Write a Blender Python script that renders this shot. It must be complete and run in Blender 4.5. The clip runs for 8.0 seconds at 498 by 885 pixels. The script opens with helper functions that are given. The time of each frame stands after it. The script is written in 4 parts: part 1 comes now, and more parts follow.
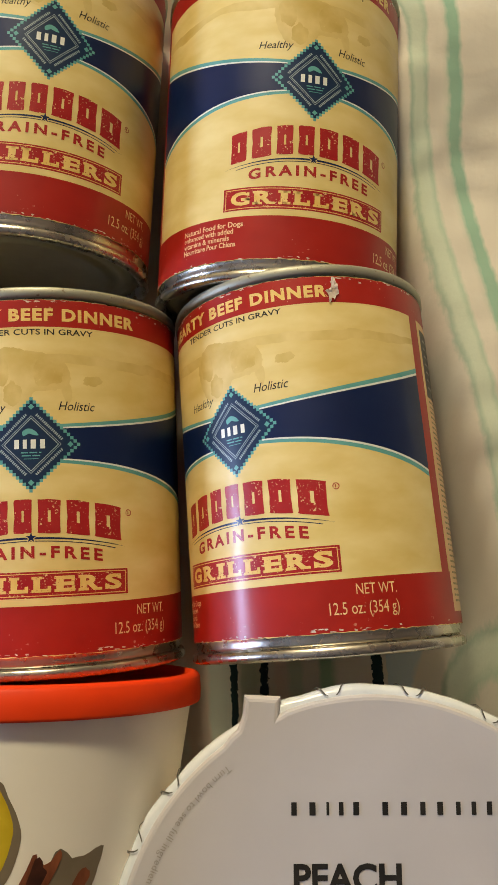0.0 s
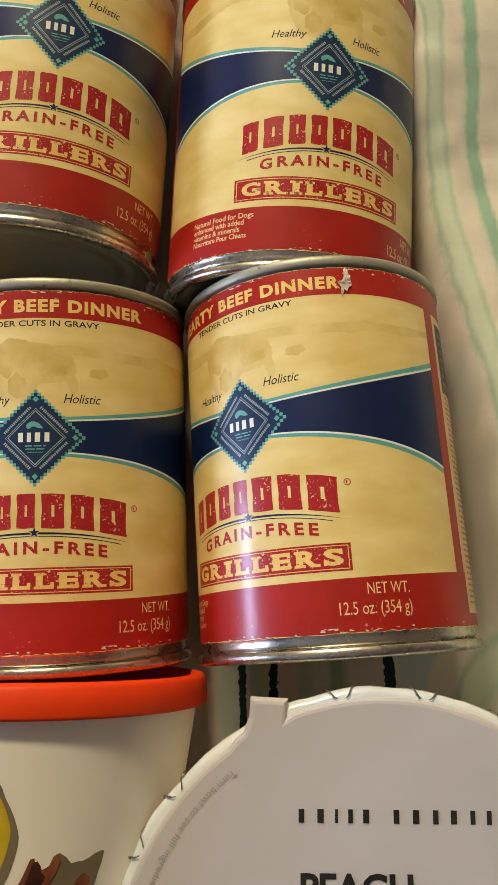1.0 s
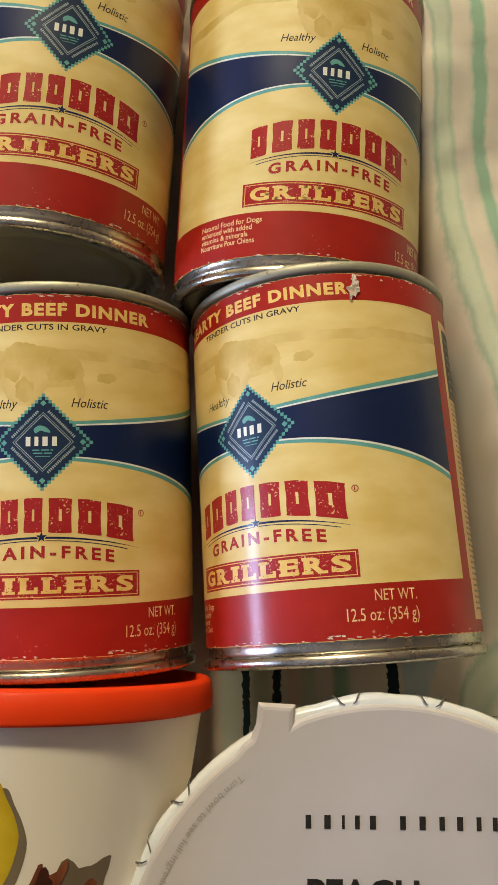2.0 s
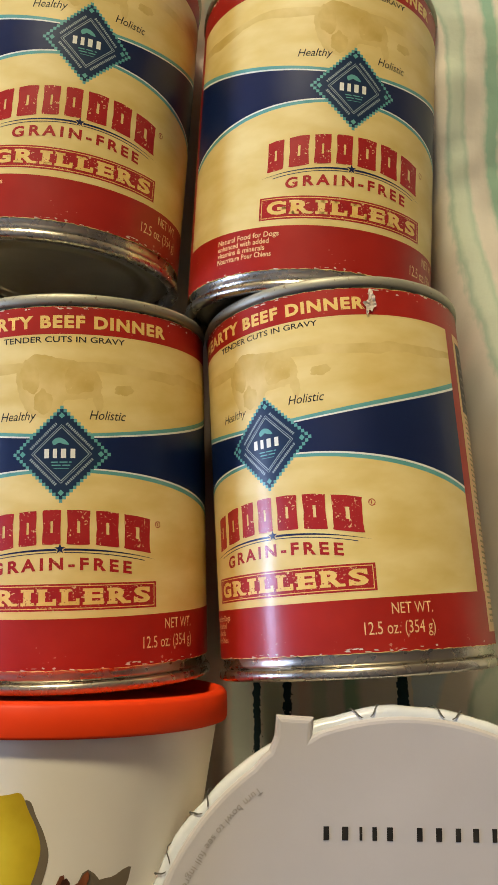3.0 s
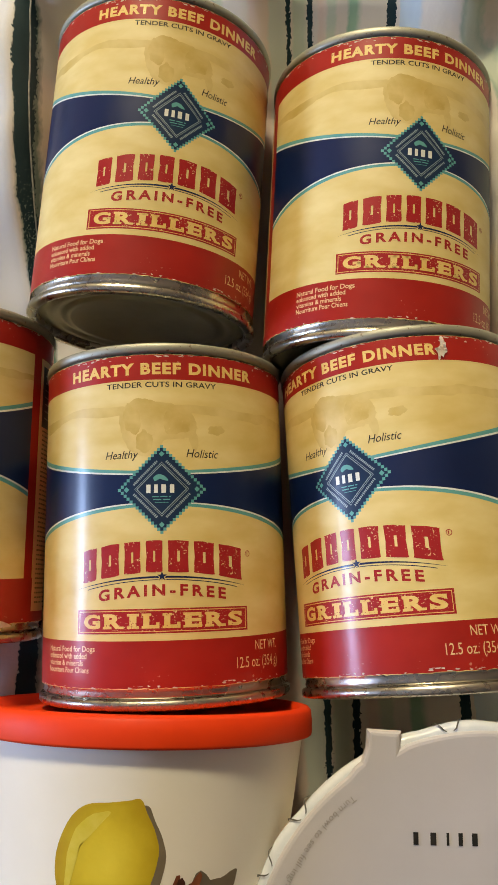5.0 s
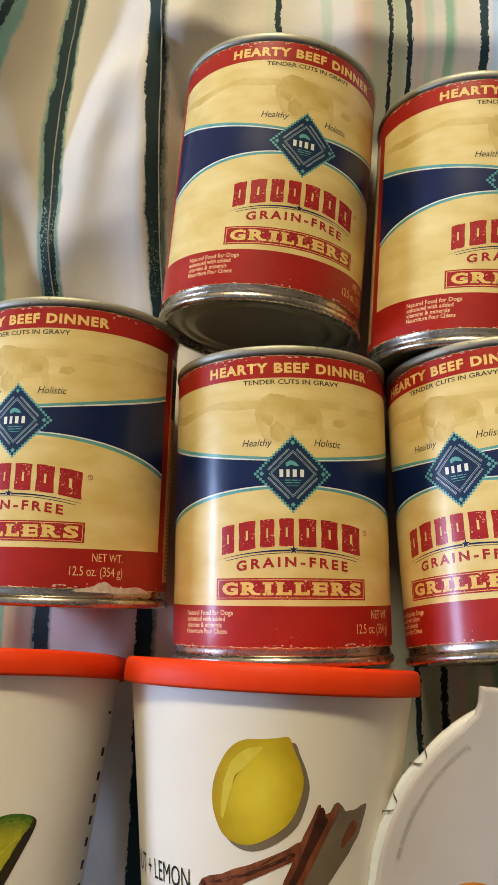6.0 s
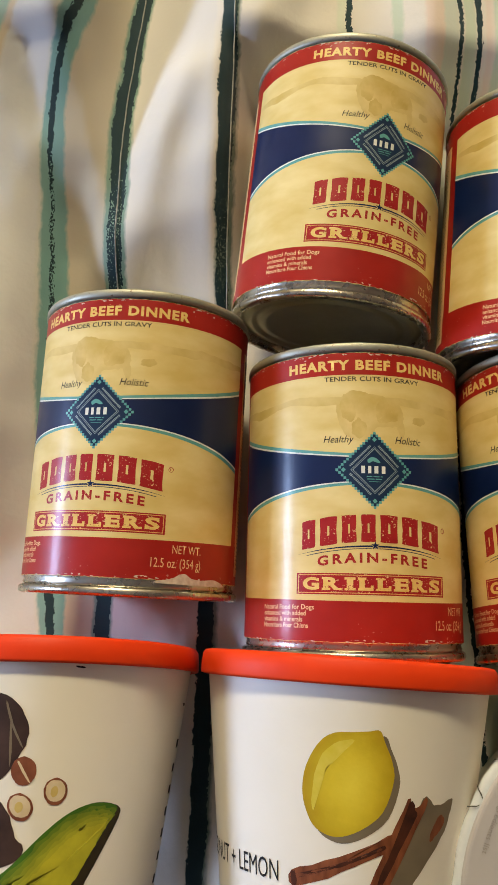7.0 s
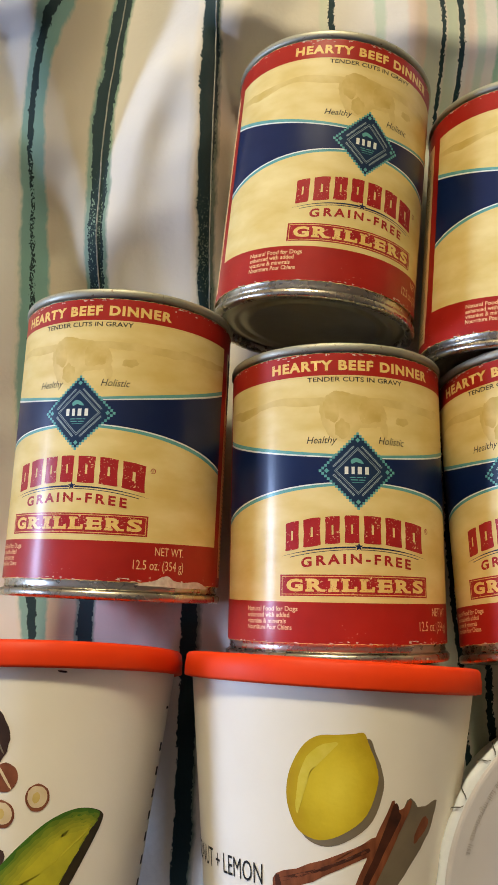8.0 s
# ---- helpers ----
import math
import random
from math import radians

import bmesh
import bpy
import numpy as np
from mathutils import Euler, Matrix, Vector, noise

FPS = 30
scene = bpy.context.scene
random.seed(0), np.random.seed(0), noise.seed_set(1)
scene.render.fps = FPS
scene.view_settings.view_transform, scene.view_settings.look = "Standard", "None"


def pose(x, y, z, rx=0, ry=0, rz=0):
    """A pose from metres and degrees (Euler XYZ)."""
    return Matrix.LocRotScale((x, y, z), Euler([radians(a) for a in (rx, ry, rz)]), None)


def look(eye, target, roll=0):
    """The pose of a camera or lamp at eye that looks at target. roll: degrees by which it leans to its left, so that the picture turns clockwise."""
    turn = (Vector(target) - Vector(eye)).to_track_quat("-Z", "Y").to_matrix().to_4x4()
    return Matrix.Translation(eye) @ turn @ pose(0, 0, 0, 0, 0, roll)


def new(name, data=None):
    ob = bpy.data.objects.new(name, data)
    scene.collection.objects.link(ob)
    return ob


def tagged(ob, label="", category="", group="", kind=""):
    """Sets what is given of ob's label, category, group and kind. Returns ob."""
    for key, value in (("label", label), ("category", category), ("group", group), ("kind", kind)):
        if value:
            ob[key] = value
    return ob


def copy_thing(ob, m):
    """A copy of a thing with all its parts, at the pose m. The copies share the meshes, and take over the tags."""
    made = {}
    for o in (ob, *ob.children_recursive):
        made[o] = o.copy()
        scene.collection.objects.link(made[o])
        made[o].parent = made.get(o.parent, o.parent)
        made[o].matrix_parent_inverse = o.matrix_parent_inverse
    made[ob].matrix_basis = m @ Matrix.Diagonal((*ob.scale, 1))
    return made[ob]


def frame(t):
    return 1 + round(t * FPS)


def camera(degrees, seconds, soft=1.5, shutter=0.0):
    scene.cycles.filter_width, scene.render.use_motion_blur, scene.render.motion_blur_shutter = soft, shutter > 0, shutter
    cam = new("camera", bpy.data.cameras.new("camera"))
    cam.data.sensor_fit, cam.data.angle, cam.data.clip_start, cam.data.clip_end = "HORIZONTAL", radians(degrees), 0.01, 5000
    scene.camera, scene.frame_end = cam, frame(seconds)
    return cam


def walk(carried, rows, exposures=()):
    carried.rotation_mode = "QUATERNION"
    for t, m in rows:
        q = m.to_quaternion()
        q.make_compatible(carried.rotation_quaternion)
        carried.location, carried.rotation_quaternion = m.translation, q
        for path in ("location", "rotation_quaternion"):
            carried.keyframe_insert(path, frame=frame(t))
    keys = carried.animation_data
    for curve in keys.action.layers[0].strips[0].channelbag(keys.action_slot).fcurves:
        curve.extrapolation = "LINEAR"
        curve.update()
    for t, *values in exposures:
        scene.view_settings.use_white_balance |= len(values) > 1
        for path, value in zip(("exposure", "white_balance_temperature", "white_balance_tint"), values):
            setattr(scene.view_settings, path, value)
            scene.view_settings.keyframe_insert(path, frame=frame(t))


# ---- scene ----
cam = camera(35.19, 8.0)
# seconds, place in metres, turn in degrees (0, 0, 0 looks straight down)
ROWS = [
    (0.0, 0.00174, 0.00170, 0.28544, 8.850, -0.318, -0.135),
    (0.5, 0.00165, -0.00042, 0.28243, 9.372, 0.496, 0.333),
    (1.0, 0.00325, -0.00126, 0.27945, 9.560, 0.685, 0.420),
    (2.5, -0.00321, 0.00306, 0.28094, 9.150, 0.010, 0.882),
    (3.0, -0.00591, 0.00423, 0.28207, 9.216, -0.186, 0.947),
    (3.5, -0.00567, 0.00419, 0.28215, 9.474, -0.080, 0.753),
    (4.0, -0.00207, 0.00470, 0.28671, 9.941, 0.013, 0.427),
    (5.5, -0.04256, 0.00143, 0.31380, 11.619, 1.496, 1.517),
    (6.0, -0.05821, -0.01058, 0.32958, 12.196, 1.769, 2.469),
    (6.5, -0.07781, -0.01554, 0.33609, 12.679, 1.808, 3.207),
    (7.0, -0.08564, -0.01452, 0.33132, 12.362, 1.229, 3.624),
    (7.5, -0.08833, -0.01317, 0.32711, 12.156, 0.802, 3.628),
    (8.0, -0.08515, -0.01262, 0.33004, 12.082, 0.188, 3.193),
]
walk(cam, [(t, pose(x, y, z, rx, ry, rz)) for t, x, y, z, rx, ry, rz in ROWS])

# ---- world and light ----
world = bpy.data.worlds.new("sky_world")
scene.world = world
world.use_nodes = True
sky = world.node_tree.nodes.new("ShaderNodeTexSky")
sky.sky_type, sky.sun_disc = "NISHITA", False
sky.sun_elevation, sky.sun_rotation = radians(35), radians(200)
world.node_tree.links.new(sky.outputs["Color"], world.node_tree.nodes["Background"].inputs["Color"])
world.node_tree.nodes["Background"].inputs["Strength"].default_value = 0.1
scene.view_settings.exposure = -0.15

WINDOW_Y, WINDOW_Z, WINDOW_W, WINDOW_H, WALL_X = 0.05, 0.58, 0.66, 0.42, -2.2


LAMP_X, LAMP_Y, LAMP_Z = -0.55, 2.45, 1.72


def area_lamp(name, m, sx, sy, power, colour):
    lamp = bpy.data.lights.new(name, "AREA")
    lamp.shape, lamp.size, lamp.size_y, lamp.energy, lamp.color = "RECTANGLE", sx, sy, power, colour
    ob = new(name, lamp)
    ob.matrix_world = m
    return ob


area_lamp("window_daylight", look((WALL_X - 0.05, WINDOW_Y, WINDOW_Z), (0, WINDOW_Y, WINDOW_Z)), WINDOW_W, WINDOW_H, 70, (0.47, 0.63, 1.0))
area_lamp("ceiling_lamp_light", look((LAMP_X, LAMP_Y, LAMP_Z), (LAMP_X, LAMP_Y, 0)), 0.6, 0.6, 164, (1.0, 0.89, 0.58))


# ---- materials ----
def material(name, colour, rough=0.5, metal=0.0, coat=0.0, spec=0.5):
    m = bpy.data.materials.new(name)
    m.use_nodes = True
    b = m.node_tree.nodes["Principled BSDF"]
    b.inputs["Base Color"].default_value = (*colour, 1)
    b.inputs["Roughness"].default_value = rough
    b.inputs["Metallic"].default_value = metal
    b.inputs["Coat Weight"].default_value = coat
    b.inputs["Coat Roughness"].default_value = 0.21
    b.inputs["Specular IOR Level"].default_value = spec
    return m


def node(m, kind, **values):
    n = m.node_tree.nodes.new(kind)
    for key, value in values.items():
        n.inputs[key].default_value = value
    return n


def link(m, a, b):
    m.node_tree.links.new(a, b)


def bsdf(m):
    return m.node_tree.nodes["Principled BSDF"]


def coords(m, stretch=(1, 1, 1), source="Object"):
    t, s = node(m, "ShaderNodeTexCoord"), node(m, "ShaderNodeMapping")
    s.inputs["Scale"].default_value = stretch
    link(m, t.outputs[source], s.inputs["Vector"])
    return s.outputs["Vector"]


def noise_of(m, scale, detail=3.0, stretch=(1, 1, 1), source="Object", rough=0.5):
    n = node(m, "ShaderNodeTexNoise", Scale=scale, Detail=detail, Roughness=rough)
    link(m, coords(m, stretch, source), n.inputs["Vector"])
    return n.outputs["Fac"]


def ramp(m, fac, stops, mode="LINEAR"):
    r = node(m, "ShaderNodeValToRGB")
    r.color_ramp.interpolation = mode
    e = r.color_ramp.elements
    while len(e) < len(stops):
        e.new(0.5)
    for i, (p, c) in enumerate(stops):
        e[i].position, e[i].color = p, (*c, 1) if len(c) == 3 else c
    link(m, fac, r.inputs["Fac"])
    return r.outputs["Color"]


def mix(m, fac, a, b):
    n = m.node_tree.nodes.new("ShaderNodeMix")
    n.data_type = "RGBA"
    for socket, value in ((n.inputs["Factor"], fac), (n.inputs["A"], a), (n.inputs["B"], b)):
        if isinstance(value, bpy.types.NodeSocket):
            link(m, value, socket)
        else:
            socket.default_value = (*value, 1) if isinstance(value, tuple) else value
    return n.outputs["Result"]


def math_of(m, op, a, b):
    n = m.node_tree.nodes.new("ShaderNodeMath")
    n.operation = op
    for socket, value in zip(n.inputs, (a, b)):
        if isinstance(value, bpy.types.NodeSocket):
            link(m, value, socket)
        else:
            socket.default_value = value
    return n.outputs[0]


def bumped(m, fac, strength, distance):
    b = node(m, "ShaderNodeBump", Strength=strength, Distance=distance)
    link(m, fac, b.inputs["Height"])
    link(m, b.outputs["Normal"], bsdf(m).inputs["Normal"])


def mottled(name, low, high, scale, rough=0.45, coat=0.25, fleck=None, level=0.62, fleck_scale=900, stretch=(1, 1, 1)):
    """Printed or painted surface: two tones in soft clouds, with worn flecks of another colour."""
    m = material(name, low, rough, coat=coat)
    bsdf(m).inputs["Specular IOR Level"].default_value = 0.22
    c = ramp(m, noise_of(m, scale, 5, stretch), [(0.3, low), (0.7, high)])
    if fleck:
        big = noise_of(m, fleck_scale / 7, 2)
        f = math_of(m, "ADD", noise_of(m, fleck_scale, 3), math_of(m, "MULTIPLY", big, 0.35))
        c = mix(m, ramp(m, f, [(level + 0.13, (0, 0, 0)), (level + 0.17, (1, 1, 1))]), c, fleck)
    link(m, c, bsdf(m).inputs["Base Color"])
    if coat:
        bumped(m, noise_of(m, 75, 4, (0.4, 1.6, 0.4)), 0.1, 0.0012)
        link(m, m.node_tree.nodes["Bump"].outputs["Normal"], bsdf(m).inputs["Coat Normal"])
    rr = node(m, "ShaderNodeMapRange")
    rr.inputs["To Min"].default_value, rr.inputs["To Max"].default_value = rough - 0.07, rough + 0.09
    link(m, noise_of(m, 160, 4), rr.inputs["Value"])
    link(m, rr.outputs["Result"], bsdf(m).inputs["Roughness"])
    return m


RED, NAVY = (0.36, 0.012, 0.016), (0.003, 0.011, 0.058)
cream_m = mottled("cream_label_paper", (0.70, 0.51, 0.165), (0.83, 0.67, 0.31), 55, 0.45, 0.3, stretch=(1, 2.2, 1))
red_m = mottled("red_print", (0.33, 0.012, 0.007), (0.41, 0.019, 0.011), 70, 0.42, 0.3, fleck=(0.55, 0.2, 0.13), level=0.78)
worn_red_m = mottled("worn_red_print", RED, (0.40, 0.02, 0.02), 300, 0.38, 0.3, fleck=(0.74, 0.5, 0.25), level=0.7, fleck_scale=1700)
gold_m = mottled("worn_gold_print", (0.78, 0.5, 0.13), (0.85, 0.6, 0.22), 300, 0.38, 0.3, fleck=(0.38, 0.02, 0.02), level=0.72, fleck_scale=2200)
pale_gold_m = mottled("pale_gold_print", (0.8, 0.5, 0.25), (0.85, 0.58, 0.3), 300, 0.38, 0.3)
navy_m = mottled("navy_print", NAVY, (0.005, 0.016, 0.072), 60, 0.42, 0.3)
emblem_m = mottled("dark_blue_print", (0.006, 0.022, 0.066), (0.009, 0.03, 0.08), 60, 0.42, 0.3)
teal_m = mottled("teal_print", (0.1, 0.34, 0.33), (0.15, 0.4, 0.38), 200, 0.36, 0.3)
white_m = mottled("white_print", (0.75, 0.76, 0.7), (0.82, 0.82, 0.78), 200, 0.36, 0.3)
dim_white_m = mottled("dim_white_print", (0.28, 0.36, 0.4), (0.36, 0.44, 0.46), 200, 0.42, 0.3)
ink_m = mottled("black_ink", (0.016, 0.014, 0.013), (0.028, 0.024, 0.02), 300, 0.6, 0.0)
grey_ink_m = mottled("grey_ink", (0.33, 0.3, 0.28), (0.4, 0.36, 0.33), 300, 0.5, 0.0)
dark_grey_ink_m = mottled("dark_grey_ink", (0.07, 0.065, 0.06), (0.12, 0.11, 0.1), 300, 0.5, 0.0)
tan_m = mottled("tan_print", (0.585, 0.4, 0.11), (0.71, 0.525, 0.19), 190, 0.38, 0.3)
tan_light_m = mottled("light_tan_print", (0.61, 0.425, 0.12), (0.76, 0.58, 0.24), 110, 0.38, 0.3)
olive_m = mottled("olive_print", (0.2, 0.17, 0.06), (0.3, 0.25, 0.1), 300, 0.4, 0.3)
chip_m = mottled("bare_paper_chip", (0.55, 0.42, 0.33), (0.75, 0.65, 0.56), 500, 0.7, 0.0)


def tin_material(name, colour, rough):
    m = material(name, colour, rough, metal=1.0)
    n = noise_of(m, 90, 5, (0.35, 3, 0.35))
    link(m, ramp(m, n, [(0.3, tuple(c * 0.72 for c in colour)), (0.7, colour)]), bsdf(m).inputs["Base Color"])
    rr = node(m, "ShaderNodeMapRange")
    rr.inputs["To Min"].default_value, rr.inputs["To Max"].default_value = rough - 0.1, rough + 0.12
    link(m, noise_of(m, 260, 5), rr.inputs["Value"])
    link(m, rr.outputs["Result"], bsdf(m).inputs["Roughness"])
    bumped(m, noise_of(m, 400, 3), 0.15, 0.0004)
    return m


tin_m = tin_material("tinplate", (0.62, 0.57, 0.48), 0.27)
tin_end_m = tin_material("dull_tinplate_end", (0.66, 0.63, 0.5), 0.5)
rim_m = tin_material("dull_grey_rim", (0.44, 0.42, 0.33), 0.5)
bsdf(rim_m).inputs["Metallic"].default_value = 0.6
rust = ramp(rim_m, noise_of(rim_m, 900, 4), [(0.62, (0, 0, 0)), (0.72, (1, 1, 1))])
bare = bsdf(rim_m).inputs["Base Color"].links[0].from_socket
link(rim_m, mix(rim_m, rust, bare, (0.2, 0.14, 0.09)), bsdf(rim_m).inputs["Base Color"])
orange_m = mottled("orange_plastic", (0.74, 0.04, 0.003), (0.8, 0.052, 0.005), 60, 0.5, 0.0)
tub_m = mottled("white_coated_board", (0.86, 0.79, 0.68), (0.91, 0.84, 0.73), 35, 0.42, 0.22)
bumped(tub_m, noise_of(tub_m, 700, 3), 0.06, 0.0004)
# white card evenly darkened: the shade over the bowl is put into its colour
card_m = mottled("shaded_white_card", (0.52, 0.485, 0.5), (0.57, 0.53, 0.545), 40, 0.55, 0.0)
bumped(card_m, noise_of(card_m, 900, 3), 0.08, 0.0003)
film_m = mottled("white_film", (0.68, 0.7, 0.74), (0.76, 0.78, 0.82), 80, 0.25, 0.5)
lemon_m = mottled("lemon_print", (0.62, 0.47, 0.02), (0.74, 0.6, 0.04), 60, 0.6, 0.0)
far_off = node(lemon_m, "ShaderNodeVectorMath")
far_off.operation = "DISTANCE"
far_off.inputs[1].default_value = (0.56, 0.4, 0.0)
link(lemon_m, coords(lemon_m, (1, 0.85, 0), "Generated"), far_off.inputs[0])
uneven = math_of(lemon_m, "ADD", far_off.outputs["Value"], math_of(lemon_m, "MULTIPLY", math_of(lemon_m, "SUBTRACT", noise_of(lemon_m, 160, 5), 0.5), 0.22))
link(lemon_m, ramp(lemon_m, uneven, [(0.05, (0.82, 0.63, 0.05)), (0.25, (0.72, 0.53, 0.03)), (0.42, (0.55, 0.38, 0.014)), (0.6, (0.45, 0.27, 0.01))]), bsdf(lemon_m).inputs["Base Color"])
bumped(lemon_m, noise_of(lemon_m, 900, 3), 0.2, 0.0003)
lemon_shine_m = mottled("pale_lemon_print", (0.65, 0.5, 0.035), (0.72, 0.57, 0.08), 260, 0.6, 0.0)
cinnamon_m = mottled("cinnamon_print", (0.11, 0.028, 0.012), (0.29, 0.09, 0.036), 130, 0.6, 0.0, stretch=(3, 0.8, 1))
cinnamon_dark_m = mottled("dark_cinnamon_print", (0.03, 0.01, 0.006), (0.09, 0.025, 0.012), 200, 0.6, 0.0)
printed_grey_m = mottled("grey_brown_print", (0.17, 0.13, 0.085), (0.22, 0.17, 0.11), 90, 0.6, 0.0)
avocado_tones = []
for k in range(7):
    t = k / 6
    deep = tuple(p + (q - p) * t for p, q in zip((0.05, 0.13, 0.012), (0.42, 0.38, 0.025)))
    avocado_tones.append(mottled("avocado_print", deep, tuple(1.35 * c for c in deep), 160, 0.6, 0.0))
skin_m = mottled("avocado_skin_print", (0.02, 0.015, 0.008), (0.05, 0.035, 0.015), 150, 0.6, 0.0)
choc_m = mottled("chocolate_print", (0.025, 0.013, 0.01), (0.075, 0.04, 0.032), 90, 0.6, 0.0, fleck=(0.2, 0.14, 0.12), level=0.8, fleck_scale=500)
nut_m = mottled("hazelnut_print", (0.16, 0.045, 0.022), (0.3, 0.1, 0.05), 200, 0.6, 0.0)
nut_flesh_m = mottled("hazelnut_flesh_print", (0.66, 0.5, 0.3), (0.78, 0.64, 0.44), 200, 0.6, 0.0)
peach_m = mottled("peach_print", (0.55, 0.17, 0.01), (0.75, 0.33, 0.03), 60, 0.5, 0.0)
wall_m = mottled("warm_tan_wall_paint", (0.21, 0.175, 0.14), (0.25, 0.205, 0.165), 3, 0.8, 0.0)
ceiling_m = mottled("white_ceiling_paint", (0.5, 0.46, 0.4), (0.55, 0.5, 0.44), 3, 0.85, 0.0)
floor_m = mottled("brown_floor_boards", (0.2, 0.11, 0.05), (0.3, 0.17, 0.08), 4, 0.5, 0.1, stretch=(1, 8, 1))
mattress_m = mottled("mattress_ticking", (0.6, 0.58, 0.54), (0.7, 0.68, 0.64), 12, 0.9, 0.0)
bed_wood_m = mottled("bed_wood", (0.16, 0.08, 0.04), (0.26, 0.14, 0.07), 6, 0.5, 0.1, stretch=(1, 7, 7))
frame_m = mottled("white_window_paint", (0.7, 0.7, 0.68), (0.78, 0.78, 0.76), 8, 0.5, 0.0)
shade_m = material("opal_lamp_glass", (0.9, 0.85, 0.75), 0.4)
bsdf(shade_m).inputs["Emission Color"].default_value = (1.0, 0.8, 0.56, 1)
bsdf(shade_m).inputs["Emission Strength"].default_value = 3.0
glass_m = material("window_glass", (1, 1, 1), 0.0)
bsdf(glass_m).inputs["Transmission Weight"].default_value = 1.0

# printed cotton: cream ground with brushed stripes, laid out along u of the sheet's own map (u spans U0 to U1 metres)
U0, U1 = -0.24, 0.14
BASE = (0.7, 0.64, 0.56)
PALE_WINDOW_SIDE = [  # soft-edged bands of colour under the brushed stripes: from, to, colour
    (-0.2212, -0.2162, (0.3, 0.46, 0.37)), (-0.2158, -0.213, (0.62, 0.5, 0.33)), (-0.2115, -0.193, (0.6, 0.59, 0.57)),
    # the band from -0.1808 to -0.1672 is a darker tan than the ground
    (-0.192, -0.1815, (0.1, 0.3, 0.28)), (-0.1808, -0.1672, (0.48, 0.41, 0.3)), (-0.1665, -0.156, (0.09, 0.23, 0.18)), (-0.1555, -0.119, (0.66, 0.62, 0.57)),
    (-0.1155, -0.1085, (0.05, 0.12, 0.1)), (-0.0645, -0.0605, (0.62, 0.64, 0.52)),
    (-0.0407, -0.0363, (0.5, 0.58, 0.44)), (-0.0267, -0.0198, (0.72, 0.56, 0.47)), (-0.0196, -0.013, (0.57, 0.6, 0.52)),
]
PALE_FAR_SIDE = [
    (-0.0095, -0.0027, (0.5, 0.58, 0.46)), (0.003, 0.0062, (0.72, 0.57, 0.49)), (0.0066, 0.0117, (0.52, 0.6, 0.47)), (0.018, 0.0225, (0.24, 0.46, 0.3)),
    (0.042, 0.0495, (0.48, 0.6, 0.68)), (0.0612, 0.0619, (0.36, 0.48, 0.38)), (0.0622, 0.0665, (0.55, 0.62, 0.5)), (0.0667, 0.0673, (0.42, 0.54, 0.42)), (0.0750, 0.0795, (0.24, 0.45, 0.33)), (0.105, 0.115, (0.5, 0.58, 0.47)),
]
DARK = [(-0.1892, -0.1856), (-0.1655, -0.157), (-0.1165, -0.1095), (-0.0605, -0.0572), (-0.0125, -0.0098), (-0.0025, 0.0008), (0.0355, 0.0402), (0.125, 0.131)]


